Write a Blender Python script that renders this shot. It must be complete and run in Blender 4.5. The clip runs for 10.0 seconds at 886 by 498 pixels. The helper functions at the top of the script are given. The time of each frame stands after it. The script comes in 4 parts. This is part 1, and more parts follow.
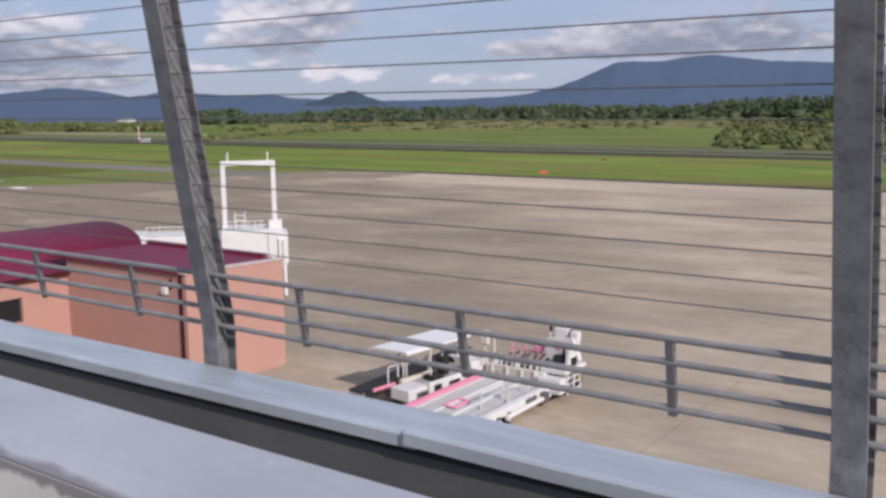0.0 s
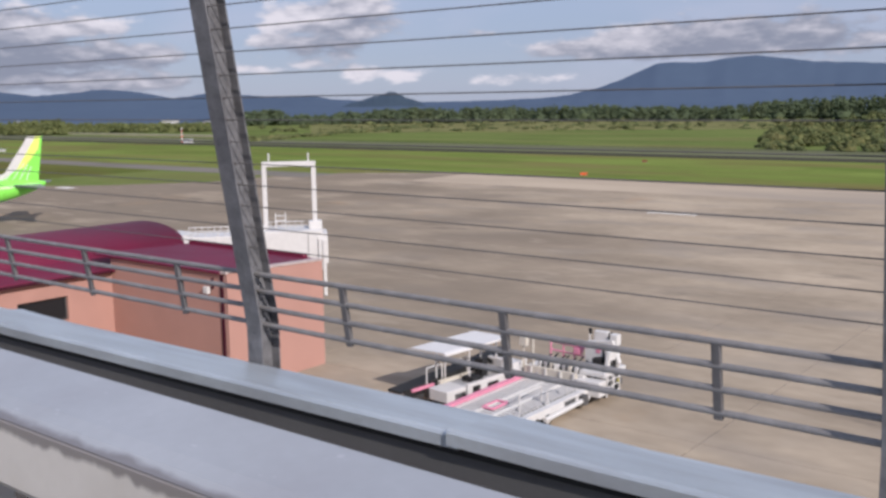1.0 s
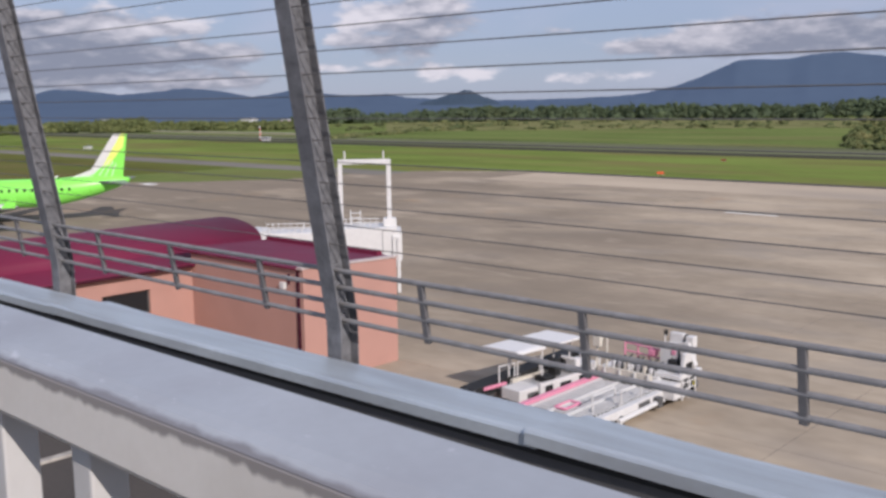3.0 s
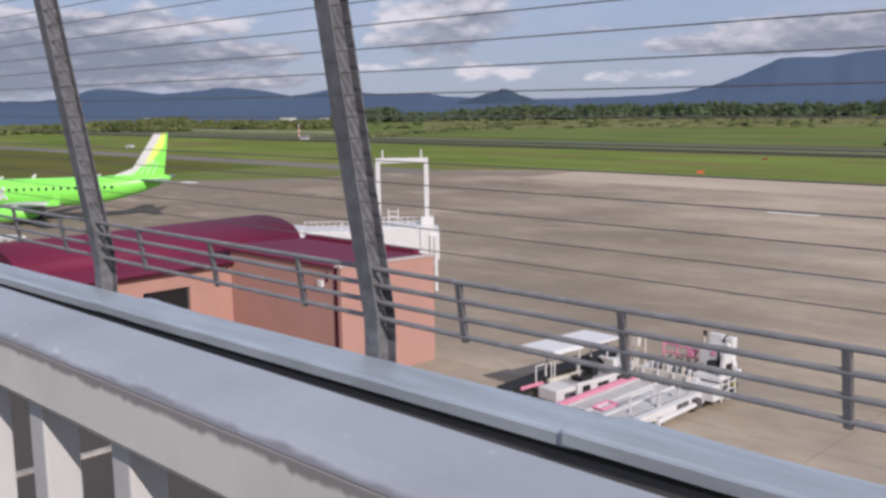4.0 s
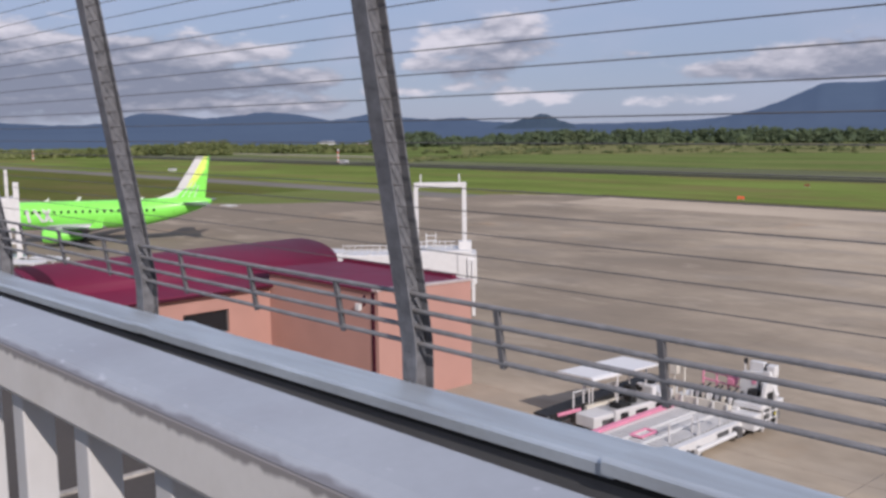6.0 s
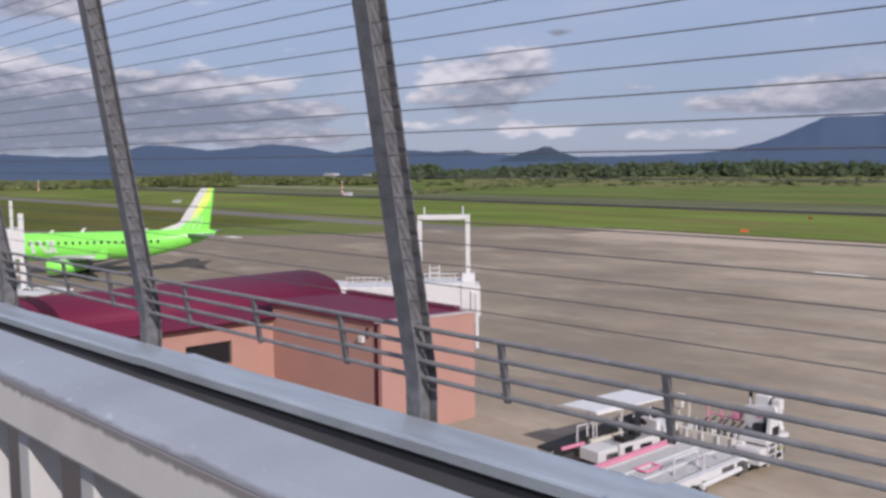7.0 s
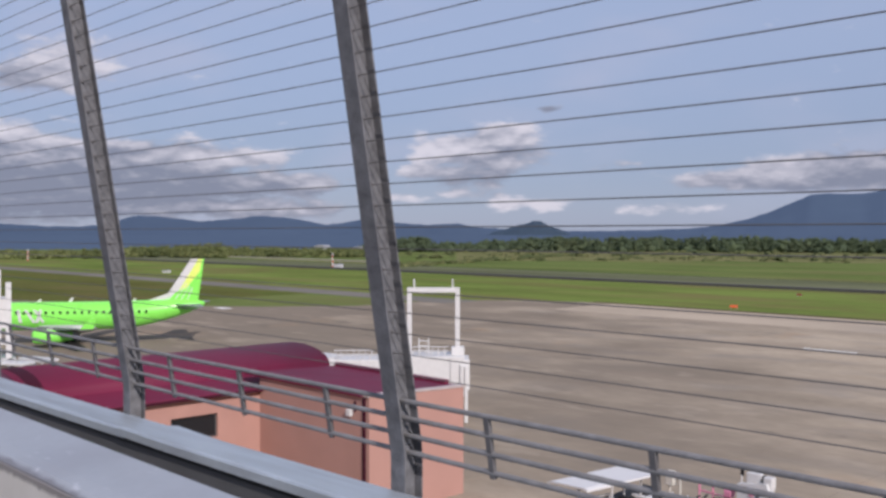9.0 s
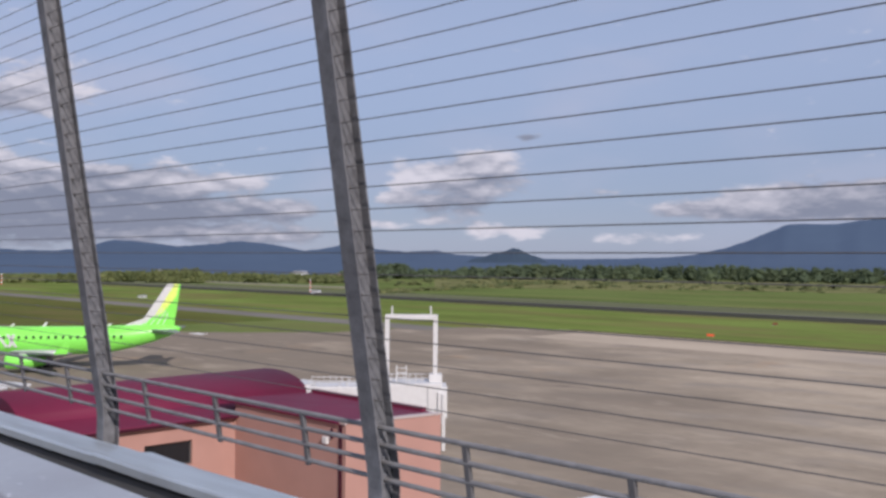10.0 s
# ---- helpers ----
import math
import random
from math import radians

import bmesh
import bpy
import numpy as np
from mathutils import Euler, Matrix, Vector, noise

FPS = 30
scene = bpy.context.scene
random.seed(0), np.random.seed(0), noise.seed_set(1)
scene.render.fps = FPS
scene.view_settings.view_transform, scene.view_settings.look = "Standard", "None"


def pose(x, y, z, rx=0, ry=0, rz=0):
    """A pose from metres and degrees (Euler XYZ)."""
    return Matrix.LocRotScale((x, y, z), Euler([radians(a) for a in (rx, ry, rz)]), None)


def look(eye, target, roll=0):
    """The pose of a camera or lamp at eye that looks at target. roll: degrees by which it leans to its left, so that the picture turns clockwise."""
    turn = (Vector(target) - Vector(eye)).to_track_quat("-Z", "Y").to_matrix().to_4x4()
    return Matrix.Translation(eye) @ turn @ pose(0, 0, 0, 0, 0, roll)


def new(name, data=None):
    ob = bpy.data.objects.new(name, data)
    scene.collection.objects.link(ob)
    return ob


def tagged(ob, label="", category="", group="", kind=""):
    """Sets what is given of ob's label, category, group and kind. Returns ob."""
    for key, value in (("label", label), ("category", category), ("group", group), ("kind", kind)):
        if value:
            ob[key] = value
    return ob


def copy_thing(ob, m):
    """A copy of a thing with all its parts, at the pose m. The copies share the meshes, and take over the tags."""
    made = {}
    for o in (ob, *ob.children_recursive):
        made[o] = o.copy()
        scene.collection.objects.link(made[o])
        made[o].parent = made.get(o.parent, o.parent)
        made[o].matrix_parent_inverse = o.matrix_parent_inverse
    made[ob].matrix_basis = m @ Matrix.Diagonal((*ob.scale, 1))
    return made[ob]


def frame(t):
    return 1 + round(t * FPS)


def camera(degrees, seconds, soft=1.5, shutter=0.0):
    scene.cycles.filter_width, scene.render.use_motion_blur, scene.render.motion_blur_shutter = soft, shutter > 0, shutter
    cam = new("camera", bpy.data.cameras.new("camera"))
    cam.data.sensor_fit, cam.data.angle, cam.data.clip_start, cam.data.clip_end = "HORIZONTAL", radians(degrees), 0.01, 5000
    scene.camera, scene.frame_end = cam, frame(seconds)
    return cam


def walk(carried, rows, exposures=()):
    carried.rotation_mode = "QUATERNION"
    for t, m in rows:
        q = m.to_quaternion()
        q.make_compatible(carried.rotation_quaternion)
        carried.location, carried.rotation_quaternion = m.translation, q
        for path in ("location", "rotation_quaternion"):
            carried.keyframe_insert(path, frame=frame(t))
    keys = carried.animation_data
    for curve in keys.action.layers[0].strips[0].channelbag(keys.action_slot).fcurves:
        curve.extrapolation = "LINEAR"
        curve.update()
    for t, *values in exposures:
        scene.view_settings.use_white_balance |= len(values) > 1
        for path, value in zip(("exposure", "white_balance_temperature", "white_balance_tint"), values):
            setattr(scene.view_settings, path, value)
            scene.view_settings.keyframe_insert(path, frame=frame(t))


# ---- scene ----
cam = camera(49.47, 10.0, soft=3.0)
HEAD = 13.6
# seconds, x, y, z, yaw, pitch, roll
PATH = [
    (0, 0.033, 0.037, 13.598, 35.84, -8.68, -0.68),
    (0.5, 0.028, 0.025, 13.598, 36.97, -8.61, -0.72),
    (1, 0.022, 0.022, 13.597, 38.18, -8.58, -0.70),
    (1.5, 0.016, 0.022, 13.597, 39.20, -8.56, -0.77),
    (2, 0.012, 0.020, 13.598, 40.34, -8.57, -0.79),
    (2.5, 0.014, 0.008, 13.599, 41.51, -8.58, -0.74),
    (3, 0.011, -0.000, 13.599, 42.59, -8.63, -0.75),
    (4.5, 0.000, 0.008, 13.596, 45.75, -8.53, -0.74),
    (5, 0.000, -0.000, 13.600, 46.38, -8.24, -0.60),
    (5.5, -0.001, 0.005, 13.600, 46.82, -7.83, -0.67),
    (7, -0.003, -0.001, 13.610, 47.25, -5.28, -0.56),
    (7.5, -0.000, 0.003, 13.604, 47.26, -4.11, -0.48),
    (8, 0.001, 0.002, 13.605, 47.16, -3.05, -0.43),
    (8.5, 0.003, 0.005, 13.604, 46.96, -1.86, -0.24),
    (9, 0.009, 0.007, 13.608, 46.64, -0.94, 0.00),
    (9.5, -0.001, 0.018, 13.606, 46.11, -0.03, 0.22),
    (10, -0.001, 0.009, 13.604, 45.36, 0.67, 0.45),
]
walk(cam, [(t, pose(x, y, z, 90 + p, 0, w) @ pose(0, 0, 0, 0, 0, r)) for t, x, y, z, w, p, r in PATH],
     exposures=[(0.0, -0.10, 6300, 17), (3.0, -0.17, 6290, 17), (6.0, -0.25, 6210, 18), (10.0, -0.28, 6180, 18)])

# ---- light ----
SUN_WAY = Vector((0.79, -0.30, 0.535)).normalized()   # towards the sun
world = bpy.data.worlds.new("sky")
scene.world = world
world.use_nodes = True


# clouds: bearing, height, half width, half height, weight, greyness (degrees)
CLOUDS = [(11.2, 4.9, 1.9, 0.9, 0.42, 0.05), (8.6, 5.3, 2.2, 0.8, 0.40, 0.4), (6.6, 6.0, 1.9, 0.65, 0.40, 0.15), (7.2, 4.7, 2.8, 0.8, 0.42, 0.75), (9.5, 3.3, 3.2, 0.75, 0.42, 0.85), (12.6, 3.6, 1.2, 0.4, 0.36, 0.1),
          (8.8, 2.2, 2.2, 0.35, 0.34, 0.3), (13.5, 2.1, 1.6, 0.30, 0.32, 0.2), (4.9, 1.75, 1.7, 0.42, 0.50, 0.0), (7.2, 1.6, 1.0, 0.4, 0.40, 0.05), (-1.8, 1.35, 3.2, 0.42, 0.40, 0.1), (0.4, 4.0, 2.4, 0.5, 0.26, 0.7),
          (4.5, 7.3, 0.8, 0.22, 0.40, 1.0), (-5.5, 3.1, 3.0, 0.5, 0.40, 0.45), (-8.2, 3.7, 2.0, 0.5, 0.44, 0.0), (-12.5, 3.9, 4.5, 0.8, 0.44, 0.7), (-10.0, 2.8, 5.5, 0.55, 0.46, 0.9), (-18.5, 3.4, 5.0, 1.2, 0.46, 0.8),
          (22.5, 4.4, 2.8, 0.6, 0.44, 0.15), (26.5, 4.7, 2.6, 0.7, 0.40, 0.3), (34.5, 5.3, 2.4, 0.8, 0.46, 0.05), (30.5, 4.2, 4.0, 0.8, 0.44, 0.6), (28, 2.6, 7.5, 1.3, 0.60, 1.0), (19.5, 2.8, 3.5, 0.7, 0.40, 0.5), (36, 2.4, 7.0, 2.0, 0.62, 1.0), (20, 1.3, 6.0, 0.5, 0.40, 0.7),
          (32.0, 9.6, 2.4, 1.3, 0.42, 0.25), (34.5, 8.4, 2.8, 0.7, 0.40, 0.8), (70, 8.0, 30, 5, 0.3, 0.5), (-60, 9.0, 30, 6, 0.3, 0.5)]


def build_sky():
    t = world.node_tree
    t.nodes.clear()

    def math_node(op, a, b=None, c=None):
        n = t.nodes.new("ShaderNodeMath")
        n.operation = op
        for i, v in enumerate((a, b, c)):
            if v is None:
                continue
            if isinstance(v, (int, float)):
                n.inputs[i].default_value = v
            else:
                t.links.new(v, n.inputs[i])
        return n.outputs[0]

    out = t.nodes.new("ShaderNodeOutputWorld")
    bg = t.nodes.new("ShaderNodeBackground")
    sky = t.nodes.new("ShaderNodeTexSky")
    sky.sky_type = "NISHITA"
    sky.sun_disc = False
    sky.sun_elevation = math.asin(SUN_WAY.z)
    sky.sun_rotation = math.atan2(SUN_WAY.x, SUN_WAY.y)
    sky.air_density, sky.dust_density, sky.ozone_density = 1.0, 0.35, 2.0
    bg.inputs["Strength"].default_value = 0.10
    co = t.nodes.new("ShaderNodeTexCoord")
    sep = t.nodes.new("ShaderNodeSeparateXYZ")
    t.links.new(co.outputs["Generated"], sep.inputs[0])
    x, y, z = sep.outputs
    az = math_node("SUBTRACT", math_node("MULTIPLY", math_node("ARCTAN2", math_node("MULTIPLY", x, -1.0), y), 57.2958), 35.84)
    el = math_node("MULTIPLY", math_node("ARCSINE", z), 57.2958)

    def puffs(shift, detail):
        vec = t.nodes.new("ShaderNodeCombineXYZ")
        t.links.new(math_node("MULTIPLY", az, 0.46), vec.inputs[0])
        t.links.new(math_node("MULTIPLY", math_node("ADD", el, shift), 1.15), vec.inputs[1])
        n = t.nodes.new("ShaderNodeTexNoise")
        n.inputs["Scale"].default_value, n.inputs["Detail"].default_value, n.inputs["Roughness"].default_value = 1.0, detail, 0.56
        t.links.new(vec.outputs[0], n.inputs["Vector"])
        return math_node("SUBTRACT", n.outputs["Fac"], 0.5)

    mass, grey = 0.0, 0.0
    for a, h, w, v, g, dark in CLOUDS:
        da = math_node("DIVIDE", math_node("SUBTRACT", az, a), w)
        de = math_node("DIVIDE", math_node("SUBTRACT", el, h), v)
        r = math_node("ADD", math_node("MULTIPLY", da, da), math_node("MULTIPLY", de, de))
        lump = math_node("MULTIPLY", math_node("EXPONENT", math_node("MULTIPLY", r, -0.9)), g)
        mass = math_node("ADD", mass, lump)
        grey = math_node("MULTIPLY_ADD", lump, dark, grey)
    fine, broad, above = puffs(0.0, 9), puffs(0.0, 3), puffs(0.45, 3)
    here = math_node("MULTIPLY_ADD", fine, 1.15, mass)

    def ramp(v, a, b, lo, hi):
        n = t.nodes.new("ShaderNodeMapRange")
        n.interpolation_type = "SMOOTHSTEP"
        n.inputs[1].default_value, n.inputs[2].default_value, n.inputs[3].default_value, n.inputs[4].default_value = a, b, lo, hi
        t.links.new(v, n.inputs[0])
        return n.outputs[0]

    def mix(f, a, b):
        n = t.nodes.new("ShaderNodeMix")
        n.data_type = "RGBA"
        for key, v in (("Factor", f), ("A", a), ("B", b)):
            if isinstance(v, float) or isinstance(v, tuple):
                n.inputs[key].default_value = v
            else:
                t.links.new(v, n.inputs[key])
        return n.outputs["Result"]

    cover = ramp(here, 0.17, 0.46, 0.0, 0.93)
    share = math_node("DIVIDE", grey, math_node("ADD", mass, 0.03))
    relief = math_node("MULTIPLY", math_node("SUBTRACT", above, broad), 1.1)
    thick = ramp(math_node("ADD", math_node("ADD", share, relief), math_node("MULTIPLY", fine, -0.5)), -0.08, 0.95, 0.0, 0.92)
    cloud = mix(thick, (8.5, 8.3, 8.6, 1), (2.35, 2.7, 3.5, 1))
    veil = mix(ramp(el, 2.0, 14.0, 0.0, 1.0), (3.6, 4.4, 6.1, 1), (4.95, 5.9, 7.75, 1))
    haze = mix(ramp(el, 0.0, 22.0, 0.78, 0.70), sky.outputs[0], veil)
    vec = t.nodes.new("ShaderNodeCombineXYZ")
    t.links.new(math_node("MULTIPLY", az, 0.07), vec.inputs[0])
    t.links.new(math_node("MULTIPLY", el, 0.16), vec.inputs[1])
    soft = t.nodes.new("ShaderNodeTexNoise")
    soft.inputs["Scale"].default_value, soft.inputs["Detail"].default_value = 1.0, 3
    t.links.new(vec.outputs[0], soft.inputs["Vector"])
    haze = mix(ramp(soft.outputs["Fac"], 0.44, 0.74, 0.0, 0.55), haze, (5.7, 6.05, 7.3, 1))
    t.links.new(mix(cover, haze, cloud), bg.inputs[0])
    t.links.new(bg.outputs[0], out.inputs[0])


build_sky()
sun_data = bpy.data.lights.new("sun", "SUN")
sun_data.energy, sun_data.angle, sun_data.color = 4.7, radians(0.6), (1.0, 0.93, 0.84)
sun = new("sun", sun_data)
sun.matrix_world = look((0, 0, 60), Vector((0, 0, 60)) - SUN_WAY)
scene.view_settings.exposure = 0.0


# ---- materials ----
def mat(name, base, rough=0.6, metal=0.0, vary=0.12, scale=3.0, fine=40.0, bump=0.15, dist=0.01, spec=0.5, stretch=(1, 1, 1), stain=None, place=False):
    m = bpy.data.materials.new(name)
    m.use_nodes = True
    t = m.node_tree
    b = t.nodes["Principled BSDF"]
    co = t.nodes.new("ShaderNodeTexCoord")
    mp = t.nodes.new("ShaderNodeMapping")
    mp.inputs["Scale"].default_value = stretch
    t.links.new(t.nodes.new("ShaderNodeNewGeometry").outputs["Position"] if place else co.outputs["Object"], mp.inputs[0])
    n1, n2 = t.nodes.new("ShaderNodeTexNoise"), t.nodes.new("ShaderNodeTexNoise")
    for n, s, d in ((n1, scale, 5), (n2, fine, 4)):
        n.inputs["Scale"].default_value, n.inputs["Detail"].default_value = s, d
        t.links.new(mp.outputs[0], n.inputs["Vector"])
    add = t.nodes.new("ShaderNodeMath")
    add.operation = "MULTIPLY_ADD"
    t.links.new(n2.outputs["Fac"], add.inputs[0])
    add.inputs[1].default_value = 0.4
    t.links.new(n1.outputs["Fac"], add.inputs[2])
    ramp = t.nodes.new("ShaderNodeMapRange")
    ramp.inputs[1].default_value, ramp.inputs[2].default_value = 0.42, 0.98
    ramp.inputs[3].default_value, ramp.inputs[4].default_value = 1 - vary, 1 + vary
    t.links.new(add.outputs[0], ramp.inputs[0])
    mul = t.nodes.new("ShaderNodeVectorMath")
    mul.operation = "SCALE"
    mul.inputs[0].default_value = base
    t.links.new(ramp.outputs[0], mul.inputs["Scale"])
    col = mul.outputs[0]
    if stain:
        tint, amount, sscale = stain
        n3 = t.nodes.new("ShaderNodeTexNoise")
        n3.inputs["Scale"].default_value, n3.inputs["Detail"].default_value = sscale, 6
        t.links.new(mp.outputs[0], n3.inputs["Vector"])
        r3 = t.nodes.new("ShaderNodeMapRange")
        r3.inputs[1].default_value, r3.inputs[2].default_value, r3.inputs[4].default_value = 0.5, 0.68, amount
        t.links.new(n3.outputs["Fac"], r3.inputs[0])
        mx = t.nodes.new("ShaderNodeMix")
        mx.data_type = "RGBA"
        t.links.new(r3.outputs[0], mx.inputs["Factor"])
        t.links.new(col, mx.inputs["A"])
        mx.inputs["B"].default_value = (*tint, 1)
        col = mx.outputs["Result"]
    t.links.new(col, b.inputs["Base Color"])
    rr = t.nodes.new("ShaderNodeMapRange")
    rr.inputs[3].default_value, rr.inputs[4].default_value = max(rough - 0.1, 0.03), min(rough + 0.1, 1)
    t.links.new(n1.outputs["Fac"], rr.inputs[0])
    t.links.new(rr.outputs[0], b.inputs["Roughness"])
    b.inputs["Metallic"].default_value = metal
    b.inputs["Specular IOR Level"].default_value = spec
    if bump:
        bp = t.nodes.new("ShaderNodeBump")
        bp.inputs["Strength"].default_value, bp.inputs["Distance"].default_value = bump, dist
        t.links.new(n2.outputs["Fac"], bp.inputs["Height"])
        t.links.new(bp.outputs[0], b.inputs["Normal"])
    return m


WIRE = mat("dull steel wire", (0.10, 0.095, 0.092), 0.65, 0.0, 0.2, 4, 60, 0)
GALV = mat("galvanised steel", (0.222, 0.216, 0.214), 0.6, 0.15, 0.28, 9, 70, 0.12, 0.002)
POSTM = mat("weathered galvanised post", (0.152, 0.152, 0.158), 0.6, 0.15, 0.45, 14, 60, 0.2, 0.002, stain=((0.17, 0.17, 0.175), 0.6, 22.0))
BALM = mat("dull dark baluster steel and hole shade", (0.115, 0.110, 0.110), 0.6, 0.1, 0.3, 12, 70, 0.1, 0.001)
COPING = mat("aluminium coping", (0.52, 0.57, 0.60), 0.42, 0.45, 0.16, 2.5, 60, 0.08, 0.002, stretch=(0.5, 3, 1), stain=((0.36, 0.38, 0.40), 0.6, 2.0))
CAP = mat("worn cap plate", (0.36, 0.378, 0.40), 0.36, 0.1, 0.10, 5, 90, 0.10, 0.001, stain=((0.30, 0.30, 0.32), 0.5, 6.0))


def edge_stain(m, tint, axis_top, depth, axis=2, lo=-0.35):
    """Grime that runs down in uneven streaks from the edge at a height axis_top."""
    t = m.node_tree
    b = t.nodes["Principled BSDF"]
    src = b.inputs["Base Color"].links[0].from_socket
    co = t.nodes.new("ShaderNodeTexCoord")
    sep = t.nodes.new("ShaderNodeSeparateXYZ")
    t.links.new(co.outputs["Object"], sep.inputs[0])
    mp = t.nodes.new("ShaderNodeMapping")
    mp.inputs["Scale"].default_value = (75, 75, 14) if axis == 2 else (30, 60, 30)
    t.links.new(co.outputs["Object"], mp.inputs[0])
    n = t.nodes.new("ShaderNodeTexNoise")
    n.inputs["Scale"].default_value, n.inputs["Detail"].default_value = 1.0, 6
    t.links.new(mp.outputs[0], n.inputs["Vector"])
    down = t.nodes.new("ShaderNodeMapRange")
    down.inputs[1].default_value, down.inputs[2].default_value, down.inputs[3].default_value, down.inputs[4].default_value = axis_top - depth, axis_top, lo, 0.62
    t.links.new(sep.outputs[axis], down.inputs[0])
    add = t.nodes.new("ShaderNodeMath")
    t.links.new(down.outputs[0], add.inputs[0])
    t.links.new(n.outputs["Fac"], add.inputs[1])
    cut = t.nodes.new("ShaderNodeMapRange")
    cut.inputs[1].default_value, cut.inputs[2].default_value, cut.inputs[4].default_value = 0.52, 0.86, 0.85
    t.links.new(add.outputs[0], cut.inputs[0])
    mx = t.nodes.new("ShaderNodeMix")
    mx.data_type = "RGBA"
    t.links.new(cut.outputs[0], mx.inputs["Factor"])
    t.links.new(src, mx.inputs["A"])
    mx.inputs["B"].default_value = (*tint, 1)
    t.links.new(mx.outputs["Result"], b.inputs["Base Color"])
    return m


def spots(m, tint, scale, start, amount, stretch=(1, 1, 1)):
    """Scattered small scuffs of another tone."""
    t = m.node_tree
    b = t.nodes["Principled BSDF"]
    src = b.inputs["Base Color"].links[0].from_socket
    co = t.nodes.new("ShaderNodeTexCoord")
    mp = t.nodes.new("ShaderNodeMapping")
    mp.inputs["Scale"].default_value = stretch
    t.links.new(co.outputs["Object"], mp.inputs[0])
    n = t.nodes.new("ShaderNodeTexNoise")
    n.inputs["Scale"].default_value, n.inputs["Detail"].default_value = scale, 3
    t.links.new(mp.outputs[0], n.inputs["Vector"])
    r = t.nodes.new("ShaderNodeMapRange")
    r.inputs[1].default_value, r.inputs[2].default_value, r.inputs[4].default_value = start, start + 0.08, amount
    t.links.new(n.outputs["Fac"], r.inputs[0])
    mx = t.nodes.new("ShaderNodeMix")
    mx.data_type = "RGBA"
    t.links.new(r.outputs[0], mx.inputs["Factor"])
    t.links.new(src, mx.inputs["A"])
    mx.inputs["B"].default_value = (*tint, 1)
    t.links.new(mx.outputs["Result"], b.inputs["Base Color"])
    return m


def island_vary(m, lo, hi):
    """Each clump of leaves has a tone of its own."""
    t = m.node_tree
    b = t.nodes["Principled BSDF"]
    src = b.inputs["Base Color"].links[0].from_socket
    g = t.nodes.new("ShaderNodeNewGeometry")
    r = t.nodes.new("ShaderNodeMix")
    r.data_type = "RGBA"
    t.links.new(g.outputs["Random Per Island"], r.inputs["Factor"])
    r.inputs["A"].default_value, r.inputs["B"].default_value = (*lo, 1), (*hi, 1)
    mul = t.nodes.new("ShaderNodeVectorMath")
    mul.operation = "MULTIPLY"
    t.links.new(src, mul.inputs[0])
    t.links.new(r.outputs["Result"], mul.inputs[1])
    t.links.new(mul.outputs[0], b.inputs["Base Color"])
    return m


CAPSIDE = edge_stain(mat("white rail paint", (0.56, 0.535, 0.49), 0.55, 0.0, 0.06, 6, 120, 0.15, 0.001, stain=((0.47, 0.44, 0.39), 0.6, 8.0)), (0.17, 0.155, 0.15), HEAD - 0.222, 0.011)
spots(CAP, (0.56, 0.57, 0.60), 42.0, 0.665, 0.6, (1, 1.8, 1))
edge_stain(CAP, (0.17, 0.16, 0.165), 0.342, -0.010, 1)
FIN = mat("white fin paint", (0.52, 0.51, 0.49), 0.5, 0.0, 0.06, 5, 60, 0.08, 0.001, stain=((0.42, 0.40, 0.37), 0.5, 7.0))
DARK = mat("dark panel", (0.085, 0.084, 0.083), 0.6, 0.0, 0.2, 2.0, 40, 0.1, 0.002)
BLACK = mat("black rubber and painted shade", (0.012, 0.012, 0.012), 0.7, 0.0, 0.2)
DECK = mat("deck concrete", (0.065, 0.055, 0.047), 0.85, 0.0, 0.2, 1.5, 30)
WALLP = mat("salmon render", (0.42, 0.232, 0.185), 0.85, 0.0, 0.06, 0.6, 25, 0.2, 0.004, stain=((0.36, 0.195, 0.155), 0.45, 0.35))
ROOFM = mat("maroon metal roof", (0.150, 0.016, 0.044), 0.6, 0.0, 0.14, 0.5, 20, 0.05, 0.003, spec=0.22, stain=((0.120, 0.016, 0.040), 0.6, 0.3))
WHITE = mat("white paint", (0.60, 0.59, 0.57), 0.45, 0.0, 0.07, 2, 30, 0.05, 0.002)
CREAM = mat("cream paint", (0.58, 0.54, 0.46), 0.5)
PINK = mat("pink paint", (0.66, 0.24, 0.34), 0.5)
GREYM = mat("grey metal", (0.42, 0.42, 0.42), 0.45, 0.3)
GREEN = mat("bright green paint", (0.24, 0.78, 0.10), 0.3, 0.0, 0.05, 0.4, 8, 0.0)
YELLOW = mat("yellow paint", (0.85, 0.75, 0.05), 0.35)
ORANGE = mat("orange red paint", (0.8, 0.12, 0.04), 0.5)
WINDOW = mat("dark glass", (0.015, 0.018, 0.02), 0.1, 0.0, 0.1, bump=0)


# ---- mesh helpers ----
def part(name, bm, material, parent=None, label=""):
    me = bpy.data.meshes.new(name)
    bm.normal_update()
    bm.to_mesh(me)
    bm.free()
    for m in (material if isinstance(material, (list, tuple)) else [material]):
        me.materials.append(m)
    ob = new(name, me)
    ob.parent = parent
    if label:
        tagged(ob, label)
    return ob


